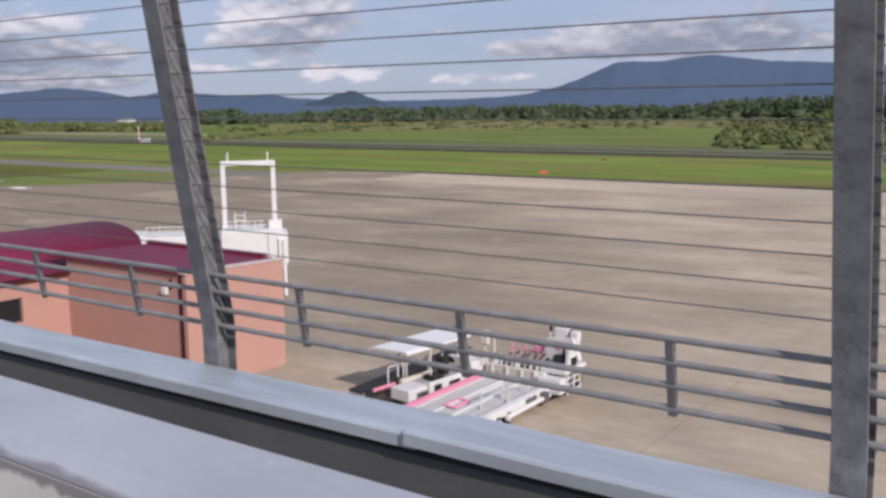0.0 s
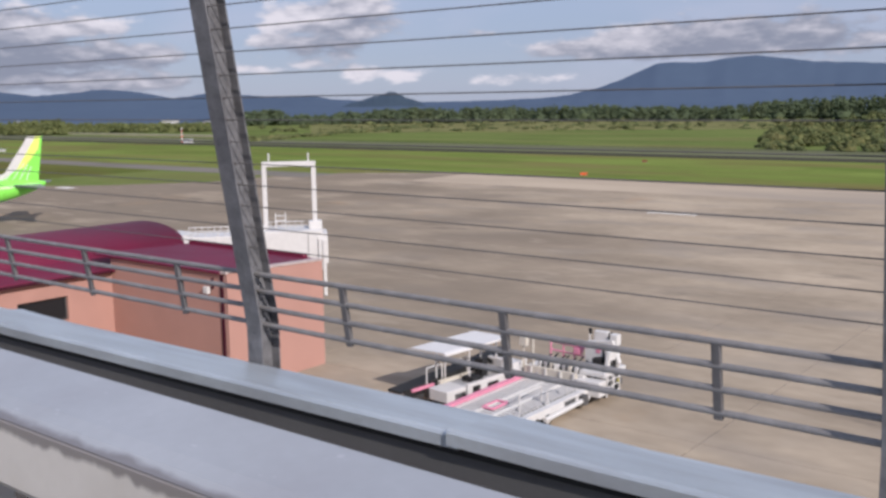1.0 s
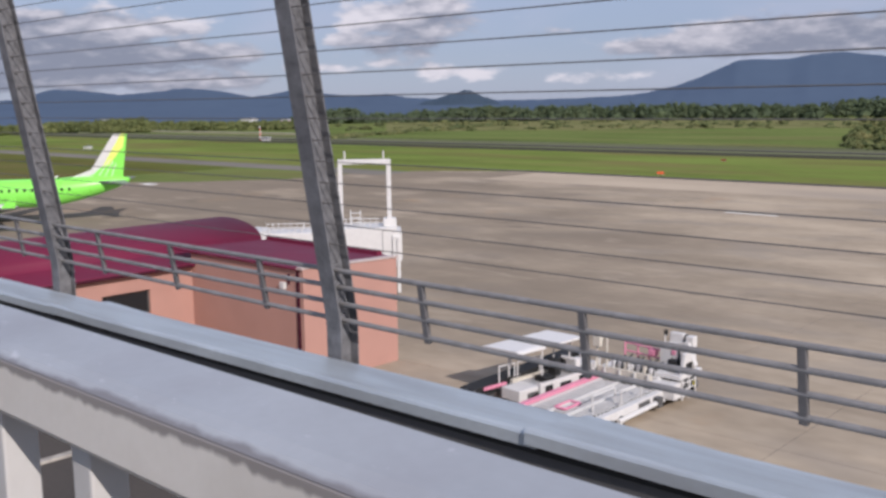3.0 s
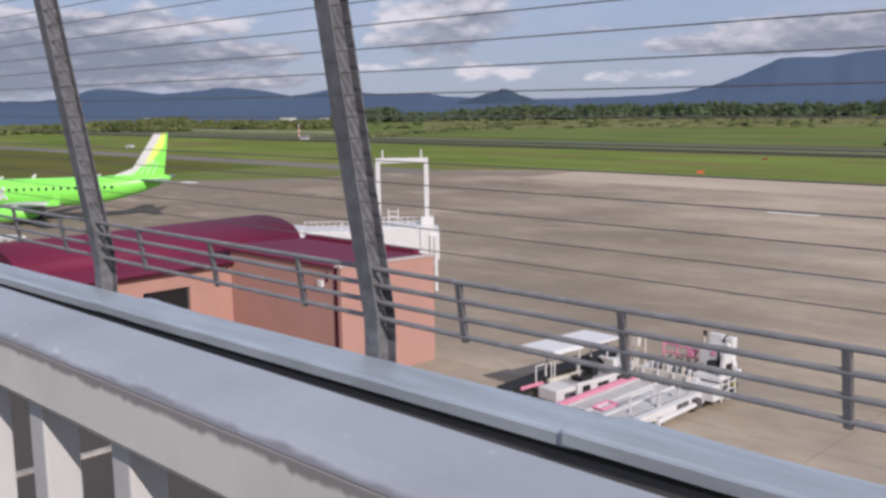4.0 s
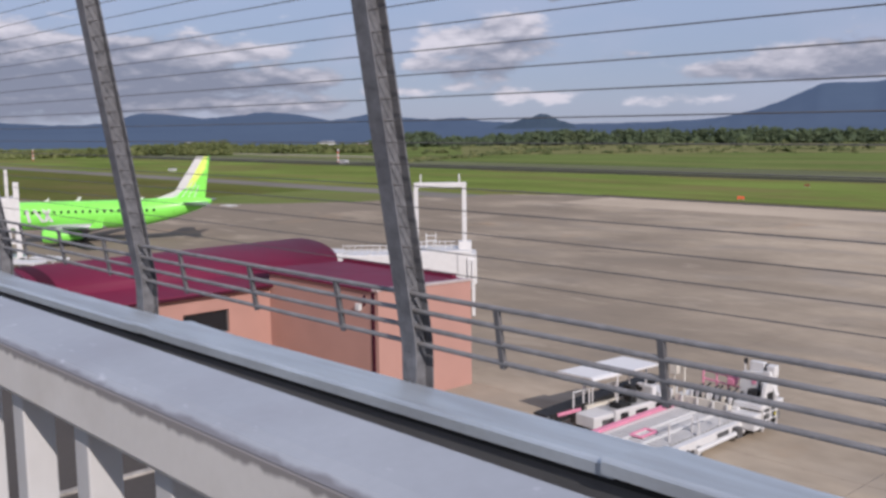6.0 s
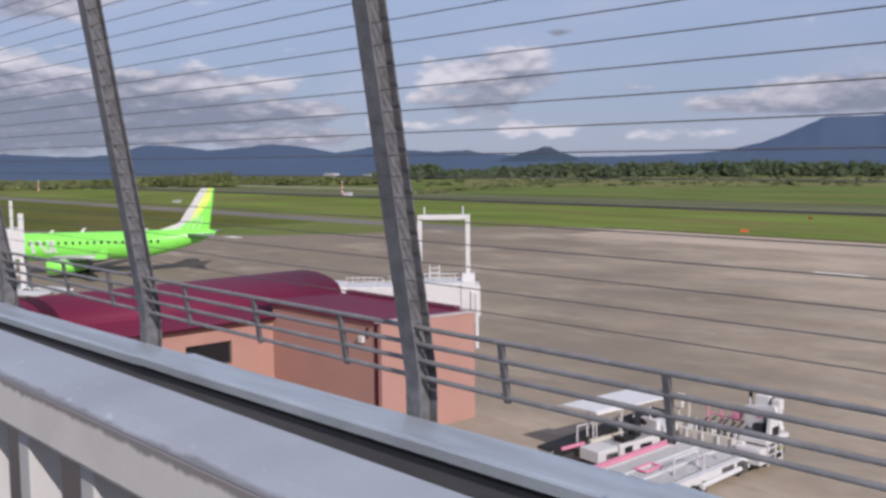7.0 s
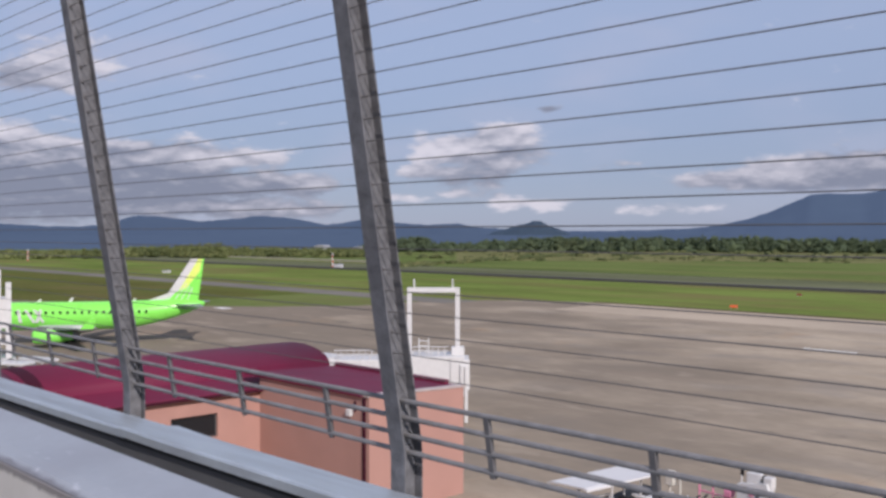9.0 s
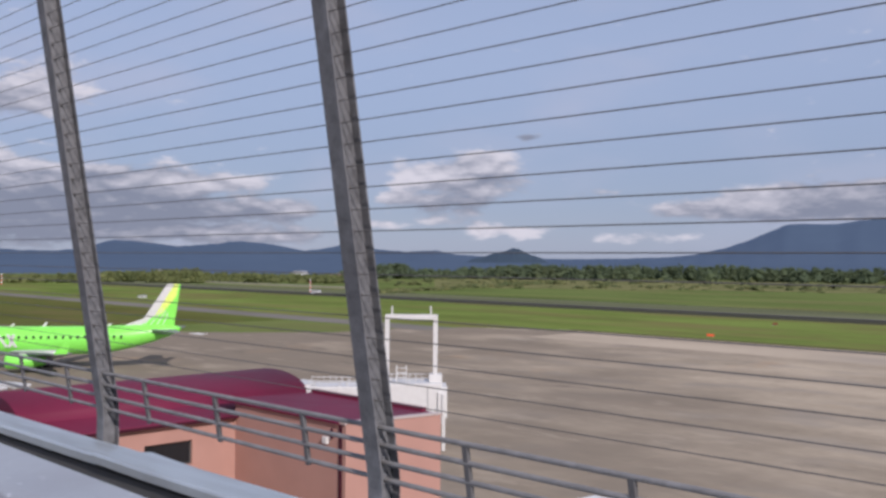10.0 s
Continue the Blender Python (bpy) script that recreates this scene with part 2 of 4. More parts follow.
def box(bm, x0, x1, y0, y1, z0, z1, m=None, bevel=0.0):
    r = bmesh.ops.create_cube(bm, size=1.0, matrix=Matrix.Translation(((x0 + x1) / 2, (y0 + y1) / 2, (z0 + z1) / 2)) @ Matrix.Diagonal((abs(x1 - x0), abs(y1 - y0), abs(z1 - z0), 1)))
    vs = r["verts"]
    if bevel:
        es = list({e for v in vs for e in v.link_edges})
        q = bmesh.ops.bevel(bm, geom=es, offset=bevel, segments=2, affect="EDGES", profile=0.6)
        vs = list({v for f in q["faces"] for v in f.verts} | {v for v in vs if v.is_valid})
    if m is not None:
        bmesh.ops.transform(bm, matrix=m, verts=vs)
    return bm


def rod(bm, a, b, r, seg=10, r2=None):
    a, b = Vector(a), Vector(b)
    d = b - a
    m = Matrix.Translation((a + b) / 2) @ d.to_track_quat("Z", "Y").to_matrix().to_4x4()
    g = bmesh.ops.create_cone(bm, cap_ends=True, segments=seg, radius1=r, radius2=r if r2 is None else r2, depth=d.length, matrix=m)
    for v in g["verts"]:
        for f in v.link_faces:
            if len(f.verts) == 4:
                f.smooth = True
        for e in v.link_edges:
            if any(len(f.verts) != 4 for f in e.link_faces):
                e.smooth = False
    return bm


def prism(bm, outline, x0, x1, axis="x"):
    """Extrudes an outline (pairs) along an axis."""
    def at(p, q):
        return {"x": (q, p[0], p[1]), "y": (p[0], q, p[1]), "z": (p[0], p[1], q)}[axis]
    a = [bm.verts.new(at(p, x0)) for p in outline]
    b = [bm.verts.new(at(p, x1)) for p in outline]
    n = len(outline)
    fs = [bm.faces.new((a[i], a[(i + 1) % n], b[(i + 1) % n], b[i])) for i in range(n)]
    fs += [bm.faces.new(a[::-1]), bm.faces.new(b)]
    bmesh.ops.recalc_face_normals(bm, faces=fs)
    return bm


def B():
    return bmesh.new()


def thing(name, label, category, place=(0, 0, 0), turn=0, group="", kind=""):
    ob = new(name)
    ob.matrix_world = pose(*place, 0, 0, turn)
    ob.empty_display_size = 0.2
    return tagged(ob, label, category, group, kind)


# ---- ground ----
def ground_material():
    m = mat("mown grass", (0.136, 0.176, 0.055), 0.95, 0.0, 0.42, 0.03, 0.6, 0.3, 0.05, spec=0.0, stretch=(0.35, 1, 1), stain=((0.165, 0.165, 0.066), 0.7, 0.03))
    return m


GRASS = ground_material()
APRON = mat("apron concrete", (0.385, 0.318, 0.238), 0.85, 0.0, 0.30, 0.11, 1.3, 0.15, 0.01, spec=0.0, stretch=(0.6, 1.0, 1.0), stain=((0.30, 0.262, 0.218), 0.75, 0.16), place=True)


def patches(m, tint, scale, lo, hi, amount, stretch=(1, 1, 1), east=None):
    """Stains laid out over the ground; east: the stretch towards the far side over which they thin out."""
    t = m.node_tree
    b = t.nodes["Principled BSDF"]
    src = b.inputs["Base Color"].links[0].from_socket
    geo = t.nodes.new("ShaderNodeNewGeometry")
    mp = t.nodes.new("ShaderNodeMapping")
    mp.inputs["Scale"].default_value = stretch
    t.links.new(geo.outputs["Position"], mp.inputs[0])
    n = t.nodes.new("ShaderNodeTexNoise")
    n.inputs["Scale"].default_value, n.inputs["Detail"].default_value, n.inputs["Roughness"].default_value = scale, 8, 0.62
    t.links.new(mp.outputs[0], n.inputs["Vector"])
    value = n.outputs["Fac"]
    if east:
        way = t.nodes.new("ShaderNodeVectorMath")
        way.operation = "DOT_PRODUCT"
        way.inputs[1].default_value = (1.0, 0.7, 0.0)
        t.links.new(geo.outputs["Position"], way.inputs[0])
        fall = t.nodes.new("ShaderNodeMapRange")
        fall.inputs[1].default_value, fall.inputs[2].default_value = east
        fall.inputs[3].default_value, fall.inputs[4].default_value = 0.16, -0.16
        t.links.new(way.outputs["Value"], fall.inputs[0])
        add = t.nodes.new("ShaderNodeMath")
        t.links.new(value, add.inputs[0])
        t.links.new(fall.outputs[0], add.inputs[1])
        value = add.outputs[0]
    r = t.nodes.new("ShaderNodeMapRange")
    r.interpolation_type = "SMOOTHSTEP"
    r.inputs[1].default_value, r.inputs[2].default_value, r.inputs[4].default_value = lo, hi, amount
    t.links.new(value, r.inputs[0])
    mx = t.nodes.new("ShaderNodeMix")
    mx.data_type = "RGBA"
    t.links.new(r.outputs[0], mx.inputs["Factor"])
    t.links.new(src, mx.inputs["A"])
    mx.inputs["B"].default_value = (*tint, 1)
    t.links.new(mx.outputs["Result"], b.inputs["Base Color"])
    return m


patches(APRON, (0.222, 0.184, 0.142), 0.045, 0.36, 0.66, 0.85, (0.7, 1, 1), (-40, 45))
patches(APRON, (0.46, 0.385, 0.295), 0.10, 0.56, 0.70, 0.6, (0.5, 1, 1))
patches(APRON, (0.168, 0.142, 0.115), 0.16, 0.60, 0.70, 0.7, (0.35, 1, 1))
patches(APRON, (0.42, 0.355, 0.275), 0.30, 0.60, 0.66, 0.4, (0.3, 1, 1))
patches(APRON, (0.40, 0.275, 0.17), 0.07, 0.60, 0.72, 0.45)
ASPHALT = mat("runway asphalt", (0.066, 0.066, 0.050), 0.9, 0.0, 0.15, 0.05, 1.0, 0.15, 0.01, spec=0.0)
TAXI = mat("worn taxiway asphalt", (0.20, 0.185, 0.16), 0.9, 0.0, 0.15, 0.05, 1.0, 0.15, 0.01, spec=0.0)
NEWER = mat("pale apron concrete", (0.44, 0.365, 0.278), 0.85, 0.0, 0.16, 0.06, 1.0, 0.12, 0.01, spec=0.0, stretch=(0.3, 1, 1), stain=((0.33, 0.285, 0.235), 0.8, 0.05))
PALE = mat("pale road concrete", (0.36, 0.345, 0.25), 0.9, 0.0, 0.15, 0.05, 1.0, 0.1, 0.01, spec=0.0)
WORN = mat("worn olive runway", (0.145, 0.155, 0.088), 0.9, 0.0, 0.3, 0.03, 0.8, 0.1, 0.01, spec=0.0, stretch=(0.2, 1, 1))
LINE = mat("road marking", (0.74, 0.72, 0.66), 0.8, 0.0, 0.15, 0.5, 5)


def sheet(name, x0, x1, y0, y1, z, material, label, nx=1, ny=1, category="ground"):
    bm = B()
    box(bm, x0, x1, y0, y1, z - 0.3, z)
    ob = part(name, bm, material)
    return tagged(ob, label, category, kind="structure")


def build_ground():
    bm = B()
    bmesh.ops.create_circle(bm, cap_ends=True, radius=4700, segments=96)
    tagged(part("ground", bm, GRASS), "wide mown green airfield grass reaching the horizon", "grass", kind="structure")
    # apron of cast slabs
    bm = B()
    pts = [(160, -10), (160, 151), (-118, 151), (-136, 141), (-142, 128), (-142, 112), (-152, 98), (-168, 84), (-330, 20), (-330, -10)]
    prism(bm, pts, -0.4, 0.03, "z")
    tagged(part("apron", bm, APRON), "weathered beige concrete apron with dark joints and stains", "apron", kind="structure")
    sheet("runway_edge", -2500, 2500, 264.1, 266, 0.05, ASPHALT, "dark asphalt strip along the runway edge", category="shoulder")
    sheet("runway", -2500, 2500, 231.1, 264, 0.05, WORN, "long worn olive-grey runway across the grass", category="runway")
    sheet("runway_shoulder", -2500, 2500, 219, 231, 0.05, ASPHALT, "dark asphalt strip along the runway", category="shoulder")
    sheet("taxiway", -1500, -135, 128, 138, 0.045, TAXI, "grey asphalt taxiway joining the apron", category="taxiway")


VERGE = mat("yellow-green verge", (0.158, 0.206, 0.053), 0.95, 0.0, 0.30, 0.05, 0.8, 0.3, 0.05, spec=0.0, stretch=(0.3, 1, 1), stain=((0.205, 0.165, 0.075), 0.75, 0.045))
ROUGH = mat("rough brown-green grass", (0.120, 0.125, 0.040), 0.95, 0.0, 0.3, 0.05, 0.8, 0.3, 0.05, spec=0.0, stretch=(0.3, 1, 1), stain=((0.085, 0.13, 0.03), 0.8, 0.06))
SOIL = mat("worn soil and grass", (0.120, 0.112, 0.050), 0.95, 0.0, 0.3, 0.2, 1.5, 0.3, 0.05, spec=0.0, stain=((0.11, 0.125, 0.045), 0.8, 0.15))
DRYGRASS = mat("dry tall grass", (0.185, 0.180, 0.080), 0.95, 0.0, 0.3, 0.05, 0.6, 0.3, 0.1, spec=0.0, stain=((0.10, 0.125, 0.045), 0.9, 0.03))
patches(VERGE, (0.165, 0.140, 0.060), 0.06, 0.50, 0.66, 0.75, (0.3, 1, 1))
patches(VERGE, (0.10, 0.150, 0.035), 0.035, 0.52, 0.66, 0.6, (0.4, 1, 1))
patches(GRASS, (0.150, 0.145, 0.062), 0.030, 0.50, 0.66, 0.7, (0.4, 1, 1))
patches(ROUGH, (0.150, 0.128, 0.055), 0.07, 0.48, 0.64, 0.75, (0.4, 1, 1))
build_ground()
tagged(part("low_wall", box(B(), -545, -330, 281, 282.2, -0.1, 1.0, bevel=0.05), PALE), "long low pale concrete wall beyond the runway", "low wall", kind="structure")
sheet("grass_verge", -1500, 900, 139, 218.9, 0.02, VERGE, "yellow-green mown verge between apron and runway", category="grass")
sheet("apron_margin", -112, 160, 132, 150.6, 0.04, NEWER, "paler concrete margin along the apron edge", category="apron")
sheet("grass_edge", -118, 900, 150.61, 154.0, 0.036, SOIL, "dark worn soil strip along the apron edge", category="soil")
sheet("slab_bed", -104.7, 22.7, 5.3, 72.7, 0.036, DARK, "dark joint filler between apron slabs", category="apron")
sheet("rough_verge", -900, -178, 40, 127, 0.012, ROUGH, "rough brown-green grass beside the taxiway", category="grass")

# ---- fence on the parapet ----
LEAN = 9.26
RAIL_Y, RAIL_Z = 2.85, HEAD - 0.748
FENCE = pose(0, RAIL_Y, RAIL_Z, LEAN)
POST_X = [4.78, 2.165, -0.57, -3.29, -6.04, -8.77, -11.5, -14.2]
WIRES = [0.129 + 0.095 * k for k in range(36)]


def build_post():
    ob = thing("fence_post", "galvanised steel H-section fence post leaning inwards over the parapet", "fence post", group="fence posts")
    w, d, deep, tf, tw = 0.05, 0.05, 0.060, 0.008, 0.006
    turn = math.tan(radians(LEAN))

    def length(x0, x1, y0, y1):
        """A shaft that leans, with an upright foot below the knee."""
        bm = B()
        knee, low = -0.245, -0.80
        cols = []
        for z, dy in ((3.75, 0.0), (knee + 0.03, 0.0), (knee - 0.03, -0.03 * turn), (low, (low - knee) * turn)):
            cols.append([bm.verts.new((x, y + dy, z)) for x, y in ((x0, y0), (x1, y0), (x1, y1), (x0, y1))])
        for a, b in zip(cols[:-1], cols[1:]):
            for i in range(4):
                bm.faces.new((a[i], b[i], b[(i + 1) % 4], a[(i + 1) % 4]))
        bm.faces.new(cols[0])
        bm.faces.new(cols[-1][::-1])
        bmesh.ops.recalc_face_normals(bm, faces=bm.faces[:])
        bmesh.ops.bevel(bm, geom=bm.edges[:], offset=0.0015, segments=1, affect="EDGES")
        return bm
    part("near_flange", length(-w, w, -d, -d + tf), POSTM, ob)
    part("far_flange", length(-w, w, deep - tf, deep), POSTM, ob)
    part("web", length(-tw / 2, tw / 2, -d + tf, deep - tf), POSTM, ob)
    # The dark tone of each grommet paints the wire hole and its shadow.
    for l in WIRES:
        bm = B()
        rod(bm, (-0.014, -0.012, l), (0.014, -0.012, l), 0.0095, 8)
        part("grommet_hole_shade", bm, BALM, ob)
    for k in range(4):
        bm = B()
        box(bm, -0.012, 0.012, -0.024, 0.024, -0.081 * k - 0.026, -0.081 * k + 0.026, bevel=0.004)
        for y, z in ((-0.016, 0.016), (0.016, -0.016)):
            rod(bm, (-0.020, y, -0.081 * k + z), (0.020, y, -0.081 * k + z), 0.0055, 6)
        part("rail_bracket", bm, POSTM, ob)
    return ob


def build_fence():
    first = build_post()
    first.matrix_world = FENCE @ pose(POST_X[0], 0, 0)
    for x in POST_X[1:]:
        copy_thing(first, FENCE @ pose(x, 0, 0))
    for x0, x1 in zip(POST_X[1:], POST_X[:-1]):
        ob = thing("guard_rail", "grey galvanised guard rail of four round bars between fence posts", "guard rail", group="guard rails")
        ob.matrix_world = FENCE @ pose((x0 + x1) / 2, 0, 0)
        h = (x1 - x0) / 2 - 0.003
        for k in range(4):
            bm = B()
            rod(bm, (-h, 0, -0.081 * k), (h, 0, -0.081 * k), 0.0115, 12)
            part("bar", bm, GALV, ob)
        for x in (-0.81, 0.0, 0.81):
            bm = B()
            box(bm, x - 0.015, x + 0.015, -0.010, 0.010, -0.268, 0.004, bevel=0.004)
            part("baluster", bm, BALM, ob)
        ws = thing("wire_screen", "taut dark steel wires strung between the fence posts", "wire fence", group="wire screens")
        ws.matrix_world = FENCE @ pose((x0 + x1) / 2, 0, 0)
        for l in WIRES:
            bm = B()
            rod(bm, (-h, -0.012, l), (h, -0.012, l), 0.0024, 6)
            part("wire", bm, WIRE, ws)


FALL = 0.0084   # the coping drops towards the far end


def build_parapet():
    z = HEAD
    ob = thing("parapet_coping", "blue-grey galvanised metal coping with lapped joints on the parapet", "coping", kind="structure")
    outline = [(2.47, z - 1.150), (2.47, z - 1.108), (2.476, z - 1.098), (2.49, z - 1.094), (2.80, z - 1.143), (2.825, z - 1.146), (2.83, z - 1.16), (2.83, z - 1.22), (2.80, z - 1.22), (2.52, z - 1.165), (2.50, z - 1.150)]
    joints = [4.84, 1.46, -1.93, -5.38, -8.76, -12.1, -15.4]
    # each length widens a little to lap over the end of the next
    for a, b in zip(joints[1:], joints[:-1]):
        bm = B()
        ends = []
        for x, g in ((a + 0.04, 0.013), (a + 0.25, 0.008), (a + 0.6, 0.001), (b + 0.08, 0.0)):
            ends.append([bm.verts.new((x, y + (g if y > 2.7 else -g), q + FALL * (x + 1.9) + (g if q > z - 1.16 else 0.0))) for y, q in outline])
        n = len(outline)
        for u, v in zip(ends[:-1], ends[1:]):
            for i in range(n):
                bm.faces.new((u[i], u[(i + 1) % n], v[(i + 1) % n], v[i]))
        bm.faces.new(ends[0][::-1])
        bm.faces.new(ends[-1])
        bmesh.ops.recalc_face_normals(bm, faces=bm.faces[:])
        part("coping_length", bm, COPING, ob)
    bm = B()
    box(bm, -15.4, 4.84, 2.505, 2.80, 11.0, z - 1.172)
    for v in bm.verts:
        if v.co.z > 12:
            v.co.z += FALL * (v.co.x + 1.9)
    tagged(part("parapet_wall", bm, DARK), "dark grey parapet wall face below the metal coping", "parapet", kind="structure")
    # Black strip painted in for the shade under the coping's lip.
    bm = B()
    tilt = Matrix.Translation((-1.9, 0, z)) @ Matrix.Rotation(-math.atan(FALL), 4, "Y") @ Matrix.Translation((1.9, 0, -z))
    box(bm, -15.4, 4.8, 2.488, 2.503, z - 1.176, z - 1.152, tilt)
    part("lip_shade_strip", bm, BLACK, ob)


def build_inner_rail():
    z = HEAD - 0.205
    ob = thing("inner_railing", "white painted railing with a wide worn flat cap and square bars", "railing", place=(0, 0, 0))
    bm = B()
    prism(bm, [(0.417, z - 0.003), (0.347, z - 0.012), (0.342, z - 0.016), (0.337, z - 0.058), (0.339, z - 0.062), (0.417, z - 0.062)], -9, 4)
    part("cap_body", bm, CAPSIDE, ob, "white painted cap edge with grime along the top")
    bm = B()
    prism(bm, [(0.419, z - 0.004), (0.419, z - 0.001), (0.416, z), (0.362, z - 0.006), (0.350, z - 0.009), (0.343, z - 0.014), (0.343, z - 0.018), (0.350, z - 0.013)], -9, 4)
    part("cap_plate", bm, CAP, ob, "smooth blue-grey top plate of the cap")
    bm = B()
    box(bm, -0.016, 0.016, 0.352, 0.386, 12.16, z - 0.058, bevel=0.003)
    bar = part("bar", bm, FIN, ob)
    bar.location.x = -0.886 - 0.167 * 46
    for k in range(-45, 27):
        o = new("bar", bar.data)
        o.parent = ob
        o.location.x = -0.886 + 0.167 * k
    bm = B()
    box(bm, -9, 4, 0.35, 0.39, 12.13, 12.165, bevel=0.003)
    part("bottom_rail", bm, FIN, ob)


GRIME = mat("grimy pale strip", (0.36, 0.33, 0.29), 0.8, 0.0, 0.4, 14, 60, 0.3, 0.003, stain=((0.15, 0.13, 0.115), 0.9, 22.0))


def build_terminal():
    bm = B()
    box(bm, -15.4, 4.84, -8, 2.5, 11.6, 12.1)
    tagged(part("deck_floor", bm, DECK), "brown-grey concrete floor of the viewing deck", "floor", kind="structure")
    for x in (-7.3, -3.92, -0.54):
        bm = B()
        box(bm, x - 0.022, x + 0.022, 0.5, 2.48, 12.095, 12.112, bevel=0.004)
        tagged(part("trim", bm, GRIME), "pale metal strip over a deck floor joint", "floor strip", kind="structure")
    bm = B()
    box(bm, -60, 40, -20, 2.75, 0, 11.0)
    tagged(part("terminal_wall", bm, WALLP), "salmon rendered terminal wall below the viewing deck", "wall", kind="structure")


build_fence()
build_parapet()
build_inner_rail()
build_terminal()


# ---- boarding building ----
def build_lounge():
    ob = thing("boarding_building", "salmon rendered boarding building with maroon curved metal roof", "building")
    bm = B()
    prism(bm, [(28.8, 0), (35.1, 0), (35.1, 5.58), (28.8, 5.80)], -45.1, -35.6)
    part("end_block_wall", bm, WALLP, ob)
    bm = B()
    prism(bm, [(28.72, 5.78), (28.72, 5.90), (35.18, 5.69), (35.18, 5.56), (35.1, 5.56), (35.1, 5.60), (28.8, 5.82), (28.8, 5.78)], -36.0, -35.55)
    part("parapet_cap", bm, PALECAP, ob, "pale metal cap along the wall top")
    bm = B()
    prism(bm, [(28.66, 5.76), (28.66, 5.86), (35.2, 5.64), (35.2, 5.54)], -46.5, -36.0)
    part("flat_roof", bm, ROOFM, ob)
    # long wing with a window opening
    y0, y1, z0, z1 = 23.5, 26.2, 2.85, 4.1
    bm = B()
    box(bm, -45.5, -45.1, 6, y0, 0, 5.1)
    box(bm, -45.5, -45.1, y1, 28.8, 0, 5.1)
    box(bm, -45.5, -45.1, y0, y1, 0, z0)
    box(bm, -45.5, -45.1, y0, y1, z1, 5.1)
    box(bm, -57.0, -56.6, 6, 35.1, 0, 5.1)
    box(bm, -56.6, -45.5, 6, 6.4, 0, 5.1)
    box(bm, -56.6, -45.1, 34.7, 35.1, 0, 5.1)
    part("wing_wall", bm, WALLP, ob)
    bm = B()
    box(bm, -56.6, -45.5, 6.4, 34.7, 0.02, 0.12)
    part("inside_floor", bm, DARK, ob)
    win = part("window_frame", box(box(box(box(B(), -45.35, -45.25, y0, y0 + .06, z0, z1), -45.35, -45.25, y1 - .06, y1, z0, z1), -45.35, -45.25, y0, y1, z1 - .06, z1), -45.35, -45.25, y0, y1, z0, z0 + .06), DARK, ob)
    part("pane", box(B(), -45.32, -45.30, y0 + .06, y1 - .06, z0 + .06, z1 - .06), WINDOW, win)
    # curved roof, swept along the wing
    prof = []
    for k in range(13):
        a = k / 12
        prof.append((-44.75 - 2.75 * a, 5.17 + 0.33 * a ** 1.7))
    for k in range(1, 25):
        a = math.pi * (0.06 + 0.88 * k / 24)
        prof.append((-50.9 + 3.45 * math.cos(a), 5.36 + 1.28 * math.sin(a) ** 0.85))
    prof += [(-55.5, 5.3), (-57.4, 5.15)]
    low = [(x, q - 0.16) for x, q in prof[::-1]]
    for k, (ya, yb) in enumerate(((6, 17.0), (17.02, 35.35))):
        bm = B()
        prism(bm, prof + low, ya, yb, "y")
        for f in bm.faces:
            f.smooth = abs(f.normal.y) < 0.5
        part("curved_roof", bm, ROOFM, ob)
    bm = B()
    prism(bm, [(34.86, 5.5), (35.2, 5.5), (35.2, 5.84), (34.86, 5.84)], -46.4, -36.8)
    part("roof_upstand", bm, UPSTAND, ob, "dark maroon raised edge of the flat roof")
    bm = B()
    box(bm, -44.80, -44.70, 6, 28.6, 5.0, 5.14, bevel=0.01)
    part("eave_fascia", bm, DARKRED, ob)
    bm = B()
    box(bm, -36.02, -35.86, 28.72, 28.80, 0.2, 5.72)
    part("corner_strip", bm, DARKRED, ob, "dark maroon vertical corner strip")
    lamp = part("wall_lamp", box(B(), -37.16, -36.84, 28.58, 28.79, 4.72, 5.06, bevel=0.03), WHITE, ob, "white box wall lamp")
    part("bracket", box(B(), -36.66, -36.58, 28.7, 28.8, 5.0, 5.5), DARKRED, lamp)
    bm = B()
    strip = [q for q in prof if -52.0 < q[0] < -46.9]
    prism(bm, [(x, q + 0.03) for x, q in strip] + [(x, q - 0.05) for x, q in strip[::-1]], 17.4, 18.1, "y")
    part("roof_band", bm, DARKRED, ob, "dark maroon band across the curved roof")


PALECAP = mat("pale metal cap", (0.55, 0.46, 0.42), 0.5, 0.2)
UPSTAND = mat("deep maroon metal", (0.16, 0.014, 0.040), 0.5, 0.0)
DARKRED = mat("dark maroon metal", (0.050, 0.008, 0.018), 0.75, 0.0, spec=0.15)
build_lounge()


# ---- far things ----
def bearing(px, el, dist):
    a = radians(px + 35.84)
    return Vector((-dist * math.sin(a), dist * math.cos(a), HEAD + dist * math.tan(radians(el))))


def build_dry_grass():
    bm = B()
    near = [bearing(a, 0, 478 + 25 * noise.noise((a * .6, 7, 0))) for a in range(10, -20, -1)]
    far = [bearing(a, 0, 720) for a in range(-19, 11)]
    prism(bm, [(v.x, v.y) for v in near + far], -0.3, 0.05, "z")
    tagged(part("dry_grass", bm, DRYGRASS), "dry yellowish tall grass before the wood", "grass", kind="structure")


build_dry_grass()


# Air haze is painted in: a bluish base colour plus blue emission.
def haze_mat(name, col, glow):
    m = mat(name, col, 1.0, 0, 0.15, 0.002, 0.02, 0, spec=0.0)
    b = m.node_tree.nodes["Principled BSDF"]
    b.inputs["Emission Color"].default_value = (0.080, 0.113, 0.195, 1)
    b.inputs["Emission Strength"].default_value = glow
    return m


